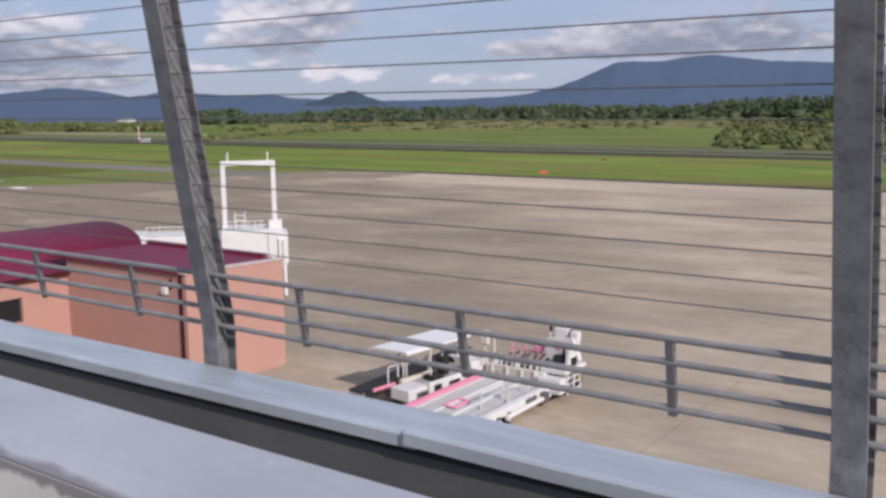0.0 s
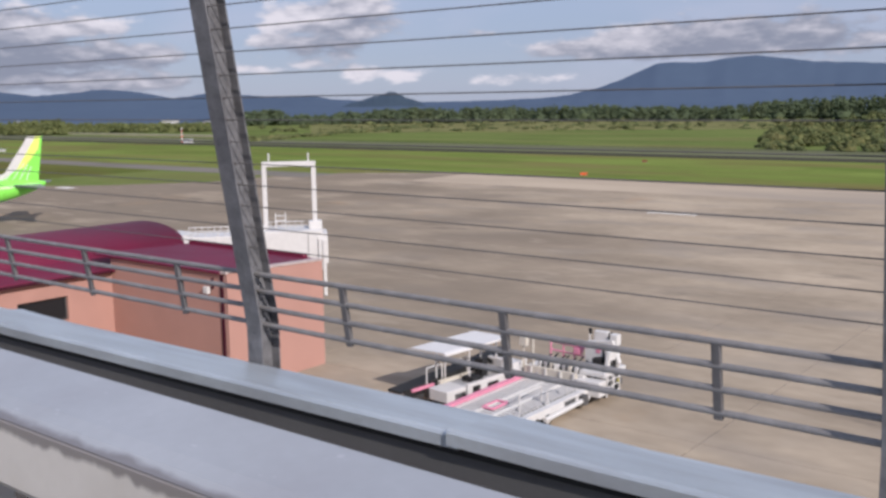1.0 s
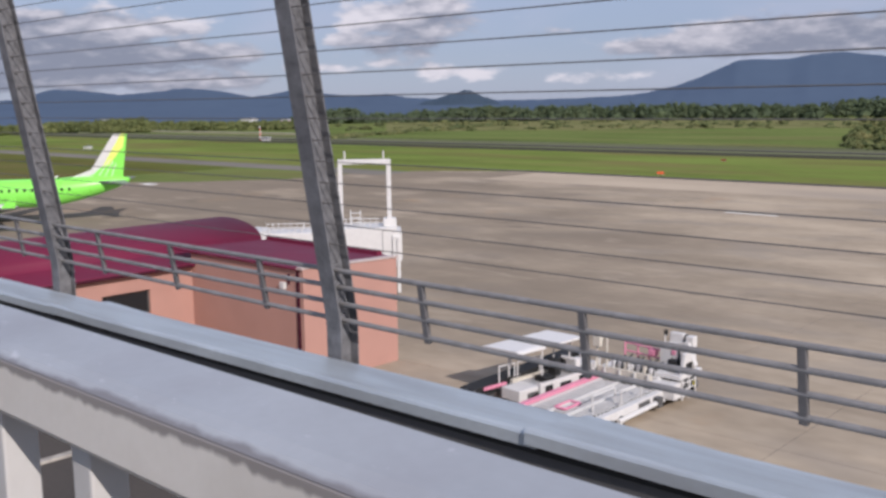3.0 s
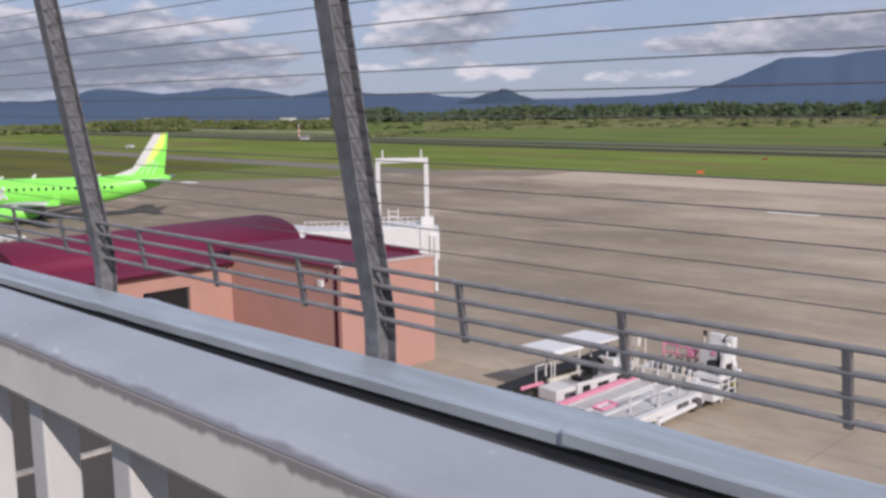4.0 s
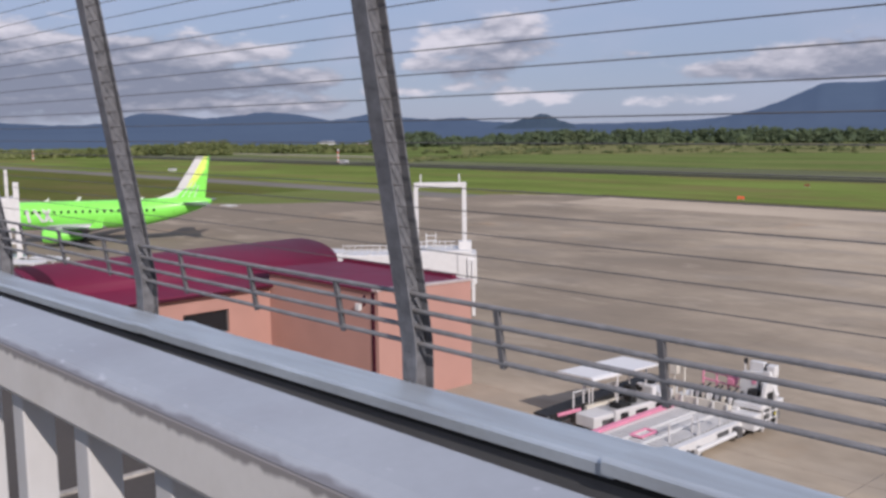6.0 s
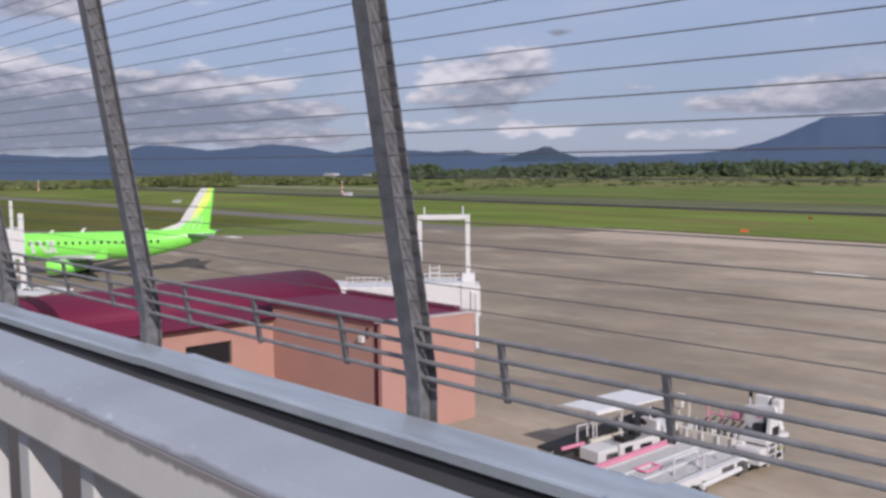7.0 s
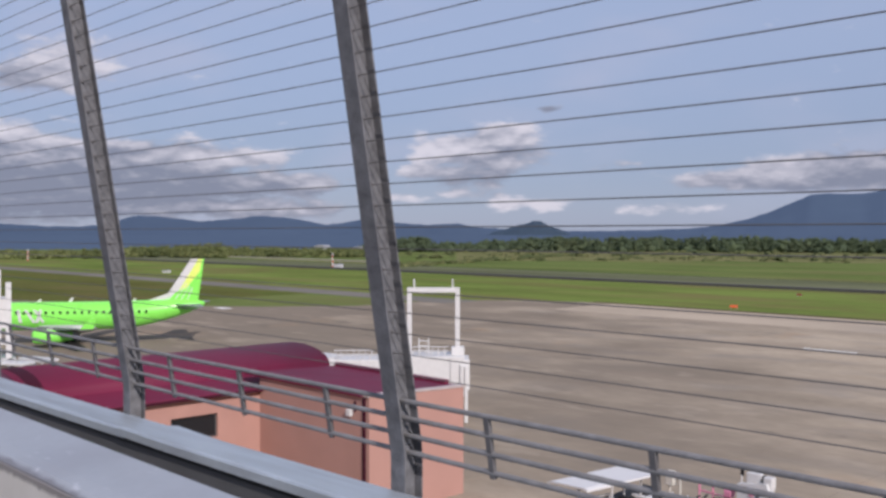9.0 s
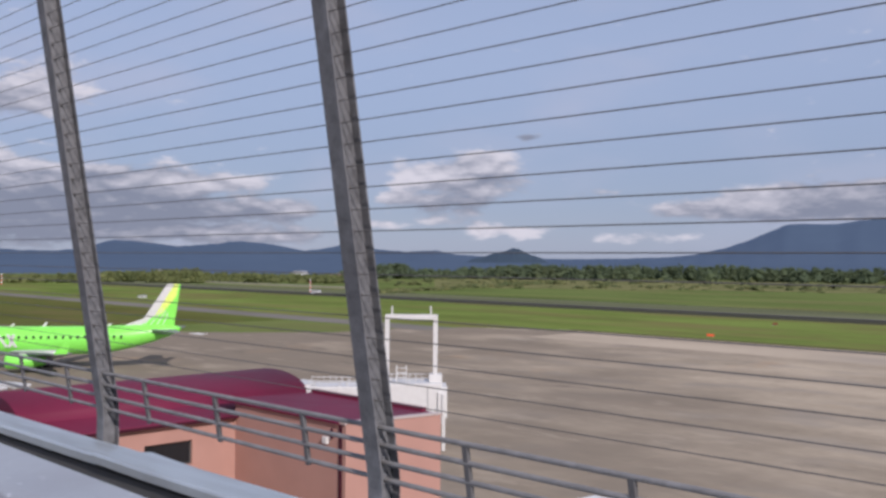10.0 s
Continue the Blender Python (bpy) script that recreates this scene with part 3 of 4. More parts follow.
HILLS = haze_mat("distant hills with haze glow", (0.035, 0.05, 0.065), 0.75)
NEARHILL = haze_mat("wooded hill with haze glow", (0.030, 0.044, 0.048), 0.48)


def ridge(name, pts, dist, label, material=HILLS):
    """A ridge whose crest runs through bearings and heights in degrees, with a slope towards the viewer."""
    bm = B()
    n = 240
    a0, a1 = pts[0][0], pts[-1][0]
    rows = []
    for k in range(n + 1):
        a = a0 + (a1 - a0) * k / n
        for (p, h), (q, g) in zip(pts[:-1], pts[1:]):
            if (p - a) * (q - a) <= 0:
                s = (a - p) / (q - p)
                e = h + (g - h) * s
                break
        e += 0.05 * (noise.noise((a * 1.7, dist, 0)) + 0.6 * noise.noise((a * 4.1, dist, 1)) + 0.3 * noise.noise((a * 9.0, dist, 2)))
        row = []
        for j in range(7):
            f = j / 6
            v = bearing(a, 0, dist - 0.16 * dist * (1 - f))
            full = dist * math.tan(radians(e)) + HEAD
            v.z = -5 + (full + 5) * f ** 1.3 + (0.01 * dist * noise.noise((a * 0.9, f * 3, dist)) * f * (1 - f))
            row.append(bm.verts.new(v))
        rows.append(row)
    for r, s in zip(rows[:-1], rows[1:]):
        for j in range(6):
            f = bm.faces.new((r[j], s[j], s[j + 1], r[j + 1]))
            f.smooth = True
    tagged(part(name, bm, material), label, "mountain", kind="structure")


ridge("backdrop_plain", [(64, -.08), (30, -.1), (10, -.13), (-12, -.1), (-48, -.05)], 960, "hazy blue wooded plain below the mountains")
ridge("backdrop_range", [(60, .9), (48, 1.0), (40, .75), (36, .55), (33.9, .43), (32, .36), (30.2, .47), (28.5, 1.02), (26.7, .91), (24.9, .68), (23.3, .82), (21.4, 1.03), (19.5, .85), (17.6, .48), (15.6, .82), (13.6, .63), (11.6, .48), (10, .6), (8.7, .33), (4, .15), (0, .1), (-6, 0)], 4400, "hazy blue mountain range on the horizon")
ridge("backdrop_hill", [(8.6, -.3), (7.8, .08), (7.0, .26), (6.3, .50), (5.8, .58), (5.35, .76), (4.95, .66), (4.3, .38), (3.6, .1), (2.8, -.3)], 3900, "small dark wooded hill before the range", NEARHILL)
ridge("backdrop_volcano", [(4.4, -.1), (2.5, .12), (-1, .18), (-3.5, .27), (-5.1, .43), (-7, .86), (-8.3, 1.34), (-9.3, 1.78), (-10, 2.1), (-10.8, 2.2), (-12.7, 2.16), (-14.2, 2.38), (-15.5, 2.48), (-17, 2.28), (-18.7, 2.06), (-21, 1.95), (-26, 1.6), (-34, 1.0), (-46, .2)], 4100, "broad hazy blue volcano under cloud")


# ---- boarding bridge beyond the building ----
def build_bridge():
    ob = thing("boarding_bridge", "white passenger boarding bridge with a tall white lift frame", "boarding bridge", place=(-51.35, 47.55, 0), turn=47)
    # local x runs to the cab, local y away from the deck
    W = 1.75
    bm = B()
    box(bm, -7.5, 2.6, -1.35, 1.35, 2.35, 4.55, bevel=0.08)
    part("tunnel", bm, WHITE, ob)
    bm = B()
    box(bm, -2.0, 2.2, -1.5, 1.5, 2.2, 4.80, bevel=0.05)
    part("outer_tunnel", bm, WHITE, ob)
    for x in (-6.8, -5.2, -3.6):
        part("tunnel_rib", box(B(), x - 0.06, x + 0.06, -1.42, 1.42, 2.3, 4.62), WHITE, ob)
    for s in (-1, 1):
        bm = B()
        box(bm, s * W - 0.16, s * W + 0.16, -0.2, 0.2, 0.5, 9.5, bevel=0.02)
        part("lift_column", bm, WHITE, ob)
        part("antenna", rod(B(), (s * (W - 0.35), 0, 9.5), (s * (W - 0.35), 0, 10.25), 0.06), WHITE, ob)
        part("column_foot", box(B(), s * W - 0.3, s * W + 0.3, -0.9, 0.9, 0.35, 0.75, bevel=0.04), GREYM, ob)
        for y in (-0.6, 0.6):
            part("wheel", rod(B(), (s * W - 0.18, y, 0.43), (s * W + 0.18, y, 0.43), 0.4, 18), BLACK, ob)
    bm = B()
    box(bm, -W - 0.16, W + 0.16, -0.22, 0.22, 9.3, 9.65, bevel=0.02)
    part("top_beam", bm, WHITE, ob)
    part("lift_housing", box(B(), W - 0.45, W + 0.5, -0.5, 0.5, 4.4, 5.35, bevel=0.04), WHITE, ob)
    # cab end
    bm = B()
    box(bm, 1.9, 2.45, -1.7, 1.7, 2.0, 4.25, bevel=0.06)
    part("cab", bm, WHITE, ob)
    part("service_post", box(B(), 2.22, 2.45, -1.85, -1.6, 0.1, 4.1, bevel=0.03), WHITE, ob)
    part("joint_line", box(B(), 1.18, 1.25, -1.54, -1.50, 2.3, 4.7), GREYM, ob)
    # roof guard rails and ladder hoops
    for x0, x1 in ((-7.3, -4.6), (-4.5, -2.2), (-1.9, 1.2)):
        top = 4.75 if x1 < -2 else 5.0
        for y in (-1.2, 1.2):
            bm = B()
            rod(bm, (x0, y, top + 0.18), (x1, y, top + 0.18), 0.03, 6)
            part("roof_rail", bm, WHITE, ob)
            k = 0
            x = x0
            while x <= x1 + 0.01:
                part("rail_post", rod(B(), (x, y, top - 0.3), (x, y, top + 0.24), 0.025, 6), WHITE, ob)
                x += 0.45
    for x in (-1.05, -0.35):
        part("ladder_rail", rod(B(), (x, -0.4, 4.7), (x, -0.4, 6.0), 0.05, 6), WHITE, ob)
    for z in (5.1, 5.45, 5.8):
        part("ladder_rung", rod(B(), (-1.05, -0.4, z), (-0.35, -0.4, z), 0.035, 6), WHITE, ob)
    part("rotunda", rod(B(), (-8.6, 0, 0.0), (-8.6, 0, 4.7), 1.7, 24), WHITE, ob)


build_bridge()


# ---- aircraft ----
def ring(bm, x, zc, ry, rz, n=28):
    return [bm.verts.new((x, ry * math.sin(2 * math.pi * k / n), zc + rz * math.cos(2 * math.pi * k / n))) for k in range(n)]


def loft(bm, rows):
    rings = [ring(bm, *r) for r in rows]
    n = len(rings[0])
    for a, b in zip(rings[:-1], rings[1:]):
        for k in range(n):
            f = bm.faces.new((a[k], a[(k + 1) % n], b[(k + 1) % n], b[k]))
            f.smooth = True
    bm.faces.new(rings[0][::-1])
    bm.faces.new(rings[-1])
    bmesh.ops.recalc_face_normals(bm, faces=bm.faces[:])
    return bm


def slab(bm, pts, t, axis="y"):
    """A flat plate from an outline, t thick."""
    return prism(bm, pts, -t / 2, t / 2, axis)


def build_aircraft():
    ob = thing("airliner", "bright green twin-engined regional airliner parked on the apron", "airliner", place=(-112.45, 54.6, 0), turn=-123.5)
    ob.scale = (1.03, 1.03, 1.03)
    rows = [(-7.5, 4.72, .15, .18), (-7.0, 4.62, .40, .42), (-5.8, 4.42, .72, .76), (-4.0, 4.12, 1.08, 1.08), (-2.0, 3.82, 1.32, 1.36), (0.0, 3.58, 1.45, 1.55), (2.0, 3.43, 1.5, 1.65), (4.0, 3.4, 1.5, 1.67),
            (17.0, 3.4, 1.5, 1.67), (18.5, 3.34, 1.42, 1.58), (19.8, 3.2, 1.2, 1.32), (20.8, 3.02, .9, .95), (21.5, 2.88, .5, .52), (21.8, 2.82, .15, .15)]
    body = part("fuselage", loft(B(), rows), GREEN, ob)
    for k in list(range(-1, 18)):
        x = 0.0 + 0.81 * k
        if x < -0.9:
            continue
        part("cabin_window", box(B(), x - .14, x + .14, 1.36, 1.52, 3.70, 4.06, bevel=.03), WINDOW, body)
        part("cabin_window", box(B(), x - .14, x + .14, -1.52, -1.36, 3.70, 4.06, bevel=.03), WINDOW, body)
    # fairing and wing
    fair = loft(B(), [(4.2, 2.1, .3, .2), (6, 2.0, 1.5, .62), (8.5, 1.95, 1.7, .7), (11, 2.0, 1.5, .62), (12.8, 2.1, .3, .2)])
    part("belly_fairing", fair, GREYM, ob)
    for s in (1, -1):
        bm = B()
        pts = [(11.6, 1.2 * s, 2.0, .42), (7.0, 1.2 * s, 2.0, .1), (5.6, 5.0 * s, 2.3, .08), (3.4, 12.6 * s, 2.95, .04), (4.9, 12.6 * s, 2.95, .10), (8.6, 5.0 * s, 2.3, .3)]
        up = [bm.verts.new((x, y, z + t / 2)) for x, y, z, t in pts]
        dn = [bm.verts.new((x, y, z - t / 2)) for x, y, z, t in pts]
        n = len(pts)
        for order in ((0, 1, 2, 5), (5, 2, 3, 4)):
            bm.faces.new([up[i] for i in order])
            bm.faces.new([dn[i] for i in order[::-1]])
        for i in range(n):
            bm.faces.new((up[i], dn[i], dn[(i + 1) % n], up[(i + 1) % n]))
        bmesh.ops.recalc_face_normals(bm, faces=bm.faces[:])
        part("wing", bm, WINGG, ob)
        part("winglet", prism(B(), [(3.2, 2.95), (4.6, 2.95), (3.5, 4.1), (2.9, 4.1)], 12.55 * s, 12.65 * s, "y"), GREEN, ob)
        eng = B()
        loft(eng, [(6.9, 1.42, .42, .42), (8.3, 1.38, .68, .70), (10.2, 1.36, .80, .84), (11.0, 1.36, .78, .82), (11.25, 1.36, .68, .72)])
        bmesh.ops.translate(eng, verts=eng.verts[:], vec=(0, 4.3 * s, 0))
        nac = part("engine_nacelle", eng, GREEN, ob)
        part("intake", rod(B(), (11.2, 4.3 * s, 1.36), (11.3, 4.3 * s, 1.36), .62, 20), WINDOW, nac)
        part("exhaust", rod(B(), (6.2, 4.3 * s, 1.45), (6.95, 4.3 * s, 1.42), .25, 16, .4), GREYM, nac)
        part("pylon", box(B(), 7.6, 9.8, 4.22 * s, 4.38 * s, 1.9, 2.35), GREYM, nac)
        # tailplane
        bm = B()
        prism(bm, [(-3.9, .6 * s), (-6.9, .6 * s), (-7.8, 5.0 * s), (-6.9, 5.0 * s)], 4.55, 4.68, "z")
        part("tailplane", bm, WINGG, ob)
        for x, y in ((8.3, 2.6 * s),):
            part("gear_leg", rod(B(), (x, y, .4), (x, y, 2.1), .11), GREYM, ob)
            for d in (-.22, .22):
                part("wheel", rod(B(), (x, y + d - .12, .46), (x, y + d + .12, .46), .46, 18), BLACK, ob)
    part("gear_leg", rod(B(), (18.2, 0, .3), (18.2, 0, 2.0), .08), GREYM, ob)
    for d in (-.2, .2):
        part("wheel", rod(B(), (18.2, d - .1, .33), (18.2, d + .1, .33), .33, 16), BLACK, ob)
    # fin in colour bands
    fin = part("fin", prism(B(), [(-0.6, 5.02), (-3.2, 5.95), (-5.9, 10.08), (-6.75, 10.08), (-4.5, 6.3), (-2.6, 4.9)], -.12, .12, "y"), WHITE, ob, "white leading edge of the tail fin")
    part("yellow_band", prism(B(), [(-6.75, 10.08), (-7.25, 10.08), (-6.95, 8.6), (-5.3, 6.5), (-4.5, 6.3)], -.118, .118, "y"), FINYELLOW, fin)
    part("green_band", prism(B(), [(-7.25, 10.08), (-7.45, 10.08), (-6.75, 5.2), (-6.9, 4.5), (-2.6, 4.5), (-2.6, 4.9), (-4.5, 6.3), (-5.3, 6.5), (-6.95, 8.6)], -.116, .116, "y"), GREEN, fin)
    for k in range(4):
        x, z = -3.1 - .75 * k, 5.05
        part("white_stripe", prism(B(), [(x, z), (x - .12, z), (x - 2.0 + .42 * k, z + 2.3 - .25 * k), (x - 1.92 + .42 * k, z + 2.36 - .25 * k)], -.122, .122, "y"), WHITE, fin)
    for x, h in ((1.2, .3), (8.4, .5), (12.0, .35)):
        part("blade_antenna", prism(B(), [(x, 5.0), (x - .5, 5.0), (x - .75, 5.05 + h), (x - .5, 5.05 + h)], -.04, .04, "y"), WHITE, ob)
    # airline mark as plain slanted bars
    for x, w, lean in ((12.6, .34, -.75), (11.6, .34, -.75), (10.9, .34, .35), (13.4, .34, -.2)):
        bm = B()
        prism(bm, [(x, 4.25), (x + w, 4.25), (x + w + lean * 1.3, 2.75), (x + lean * 1.3, 2.75)], 1.44, 1.53, "y")
        part("mark", bm, WHITE, body)


FINYELLOW = mat("pale yellow-green paint", (0.70, 0.82, 0.16), 0.4)
WINGG = mat("grey wing paint", (0.19, 0.20, 0.205), 0.45)
build_aircraft()


# ---- second bridge at the airliner ----
def build_nose_bridge():
    ob = thing("nose_boarding_bridge", "white boarding bridge head with lift columns beside the airliner", "boarding bridge", place=(-103.4, 34.15, 0), turn=70)
    part("tunnel", box(B(), -16, 0.4, -1.4, 1.4, 4.2, 6.9, bevel=.08), WHITE, ob)
    part("cab", box(B(), -0.2, 1.4, -1.7, 1.7, 3.9, 7.0, bevel=.08), WHITE, ob)
    for x, top, w in ((0.6, 9.9, .16), (1.45, 8.6, .27)):
        part("lift_column", box(B(), x - w, x + w, -1.9, -1.5, .6, top, bevel=.03), WHITE, ob)
    part("beam", box(B(), -0.6, 2.0, -1.8, -1.5, 2.3, 2.7), WHITE, ob)
    part("bogie", box(B(), -.4, 2.1, -2.0, 2.0, .4, .9, bevel=.05), GREYM, ob)
    for x in (0, 1.6):
        part("wheel", rod(B(), (x, -2.1, .45), (x, -1.6, .45), .45, 16), BLACK, ob)
    part("window", box(B(), -1.1, -.6, -1.45, -1.38, 5.0, 6.2), WINDOW, ob)
    part("stair", prism(B(), [(-6.5, 0.1), (-6.0, 0.1), (-1.5, 4.0), (-1.5, 4.3)], -2.6, -1.8, "y"), GREYM, ob)


def build_trolley(name, label, x, y, turn, length):
    ob = thing(name, label, "trailer", place=(x, y, 0.03), turn=turn, group="white trailers")
    part("top", box(B(), -length / 2, length / 2, -.9, .9, 1.25, 1.5, bevel=.08), WHITE, ob)
    part("chassis", box(B(), -length / 2 + .2, length / 2 - .2, -.7, .7, .45, .62), GREYM, ob)
    for a in (-1, 1):
        for b in (-1, 1):
            part("leg", box(B(), a * (length / 2 - .4) - .06, a * (length / 2 - .4) + .06, b * .75 - .06, b * .75 + .06, .5, 1.3), WHITE, ob)
            part("wheel", rod(B(), (a * (length / 2 - .6), b * .7 - .1, .28), (a * (length / 2 - .6), b * .7 + .1, .28), .28, 12), BLACK, ob)


build_nose_bridge()
build_trolley("baggage_trailer", "white roofed baggage trailer standing by the bridge", -94.4, 35.3, 15, 3.9)
build_trolley("baggage_trailer", "small white roofed baggage trailer behind the maroon roof", -93.2, 32.6, 30, 3.4)


# ---- loaders ----
def bar(ob, name, a, b, r, material, seg=6):
    return part(name, rod(B(), a, b, r, seg), material, ob)


def wheel(ob, x, y, r, w=.28):
    wh = part("wheel", rod(B(), (x - w / 2, y, r), (x + w / 2, y, r), r, 18), BLACK, ob)
    part("rim", rod(B(), (x - w / 2 - .02, y, r), (x + w / 2 + .02, y, r), r * .55, 12), WHITE, wh)


def build_cargo_loader():
    ob = thing("cargo_loader", "white cargo loader with roller deck and pink rails", "cargo loader", place=(-22.4, 30.5, 0.03), group="ground vehicles")
    # local y runs along the deck to the operator's end
    for x in (-1.75, 1.45):
        part("side_beam", box(B(), x - .16, x + .16, 0, 6.9, .42, .78, bevel=.02), WHITE, ob)
    part("deck_frame", box(B(), -1.6, 1.3, 0.1, 6.3, .45, .60), DARK, ob)
    for k in range(21):
        y = .35 + .29 * k
        bar(ob, "roller", (-1.5, y, .76), (1.2, y, .76), .06, WHITE, 8)
    for x in (-.6, .3):
        part("deck_rail", box(B(), x - .05, x + .05, .1, 6.3, .72, .84), WHITE, ob)
    part("pink_rail", box(B(), -1.95, -1.70, .2, 6.4, .8, .95, bevel=.02), PINK, ob)
    for x in (-.62, -.1):
        part("pink_guide", box(B(), x - .06, x + .06, 1.4, 2.5, .8, .9, bevel=.03), PINK, ob)
    for y in (1.4, 2.5):
        part("pink_guide", box(B(), -.62, -.1, y - .06, y + .06, .8, .9, bevel=.03), PINK, ob)
    # hoop guards
    for x0, y0, y1 in ((.85, 2.0, 3.7), (1.35, 3.4, 5.0)):
        for y in (y0, y1):
            bar(ob, "guard_post", (x0, y, .75), (x0, y, 1.45), .035, WHITE)
        bar(ob, "guard_bar", (x0, y0, 1.45), (x0, y1, 1.45), .035, WHITE)
    # outrigger tube
    bar(ob, "outrigger", (1.75, 2.6, .40), (1.75, 6.2, .46), .11, WHITE, 10)
    part("outrigger_hinge", box(B(), 1.6, 1.9, 5.6, 6.0, .25, .7, bevel=.03), DARK, ob)
    # front platform
    part("bridge_deck", box(B(), -2.0, 1.2, 6.7, 8.7, 1.0, 1.25, bevel=.03), WHITE, ob)
    part("bridge_panel", box(B(), -1.9, .9, 6.55, 6.7, .72, 1.35, bevel=.02), CREAM, ob)
    for x in (-1.5, -.7, .1, .8):
        part("panel_rib", box(B(), x - .04, x + .04, 6.48, 6.56, .75, 1.35), WHITE, ob)
    part("hydraulic_block", box(B(), -1.2, .9, 6.75, 7.9, 1.27, 1.5, bevel=.05), DARK, ob)
    for k in range(7):
        x = -1.3 + .33 * k
        bar(ob, "hose", (x, 6.8, 1.3), (x + .25, 7.6 + .1 * (k % 3), 1.75 + .08 * (k % 2)), .045, BLACK)
        part("valve", box(B(), x + .05, x + .2, 6.7, 6.85, 1.35, 1.6 + .06 * (k % 3), bevel=.02), (WHITE, GREYM, CREAM)[k % 3], ob)
    for x in (-1.9, -1.1, -.3):
        bar(ob, "frame_tube", (x, 6.7, .6), (x, 6.7, 1.9), .05, WHITE)
    for z in (1.75, 2.15):
        bar(ob, "pink_guard_bar", (-1.5, 8.4, z), (.5, 8.1, z), .045, PINK)
    for x in (-1.5, -.8, -.2, .5):
        bar(ob, "pink_guard_post", (x, 8.3, 1.2), (x, 8.3, 2.2), .045, PINK)
    part("pink_box", box(B(), -.1, .25, 8.0, 8.4, 1.8, 2.1, bevel=.04), PINK, ob)
    for x, z in ((-2.3, 2.7), (-1.75, 2.6)):
        bar(ob, "corner_post", (x, 7.1, .8), (x, 7.1, z), .05, CREAM)
    part("beacon_box", box(B(), -2.45, -2.05, 6.95, 7.25, 2.1, 2.75, bevel=.04), CREAM, ob)
    # operator station
    part("operator_floor", box(B(), .6, 2.2, 6.9, 8.9, 1.25, 1.45, bevel=.03), WHITE, ob)
    part("operator_panel", prism(B(), [(.62, 1.45), (2.15, 1.45), (2.35, 1.75), (2.0, 2.75), (.62, 2.55)], 7.9, 8.2, "y"), WHITE, ob)
    # Black plates paint the shade of the gap and openings in the cabinet.
    part("console_gap_shade", box(B(), 1.55, 1.62, 7.86, 7.9, 1.6, 2.5), BLACK, ob)
    part("cabinet_opening_shade", box(B(), 2.20, 2.23, 7.4, 7.9, 1.55, 1.95, bevel=.01), BLACK, ob)
    part("lower_opening_shade", box(B(), 2.20, 2.23, 7.0, 7.25, .55, 1.0, bevel=.01), BLACK, ob)
    part("operator_panel", prism(B(), [(7.1, 1.45), (8.3, 1.45), (8.3, 2.5), (7.3, 2.35)], 2.05, 2.2, "x"), WHITE, ob)
    part("console", box(B(), .9, 1.6, 8.2, 8.5, 2.5, 3.05, bevel=.05), WHITE, ob)
    part("console", box(B(), 1.75, 2.15, 8.1, 8.5, 2.5, 3.0, bevel=.05), WHITE, ob)
    part("seat", box(B(), 1.3, 1.75, 7.3, 7.7, 1.45, 2.0, bevel=.06), BLACK, ob)
    part("seat_top", box(B(), 1.6, 1.75, 8.25, 8.5, 2.7, 3.0, bevel=.04), BLACK, ob)
    part("sign_plate", box(B(), 1.2, 1.4, 7.87, 7.9, 2.1, 2.3), PINK, ob)
    part("mirror", box(B(), .62, .75, 8.2, 8.3, 2.85, 3.12), BLACK, ob)
    bar(ob, "mirror_arm", (.68, 8.2, 2.5), (.68, 8.2, 2.9), .03, WHITE)
    # engine end
    part("engine_cover", box(B(), 1.0, 2.2, 6.4, 7.3, .45, 1.15, bevel=.05), WHITE, ob)
    part("engine", box(B(), 1.3, 2.1, 7.3, 8.4, .4, 1.2, bevel=.05), DARK, ob)
    part("fuel_can", box(B(), 2.05, 2.18, 8.3, 8.5, .6, .92, bevel=.03), YELLOW, ob)
    for y in (7.0, 7.6, 8.2):
        bar(ob, "ladder_rail", (2.25, y, .35), (2.25, y, 1.35), .035, WHITE)
    for z in (.5, .8, 1.1):
        bar(ob, "ladder_step", (2.25, 7.0, z), (2.25, 8.2, z), .03, WHITE)
    for x in (-1.5, 1.5):
        wheel(ob, x, 2.2, .26)
        wheel(ob, x, 3.0, .26)
        wheel(ob, x, 7.9, .42)
    for k in range(5):
        y = 7.0 + .35 * k
        part("dark_fitting", box(B(), 1.95 - .12 * (k % 2), 2.2, y, y + .18, .5 + .12 * (k % 3), .8 + .12 * (k % 3), bevel=.02), (BLACK, DARK, GREYM)[k % 3], ob)
        bar(ob, "hose", (.3 + .3 * k, 6.75, .7), (.45 + .3 * k, 7.4, 1.45), .04, BLACK)
    # Dark plates paint the shade below the platform and in the side beam.
    part("under_void_shade", box(B(), -1.7, .9, 6.42, 6.5, .45, .7), DARK, ob)
    part("side_recess_shade", box(B(), 1.60, 1.63, 4.4, 5.3, .50, .70), DARK, ob)
    # scissor arms
    for x in (-1.2, .9):
        bar(ob, "scissor_arm", (x, 6.5, .5), (x, 8.6, 1.05), .07, GREYM)
        bar(ob, "scissor_arm", (x, 8.6, .5), (x, 6.5, 1.05), .07, GREYM)


# Lighter copy of the white paint; sunlight on the canopy tops is in its colour.
SUNWHITE = mat("sun-brightened white canopy paint", (0.68, 0.665, 0.64), 0.5, 0.0, 0.06)


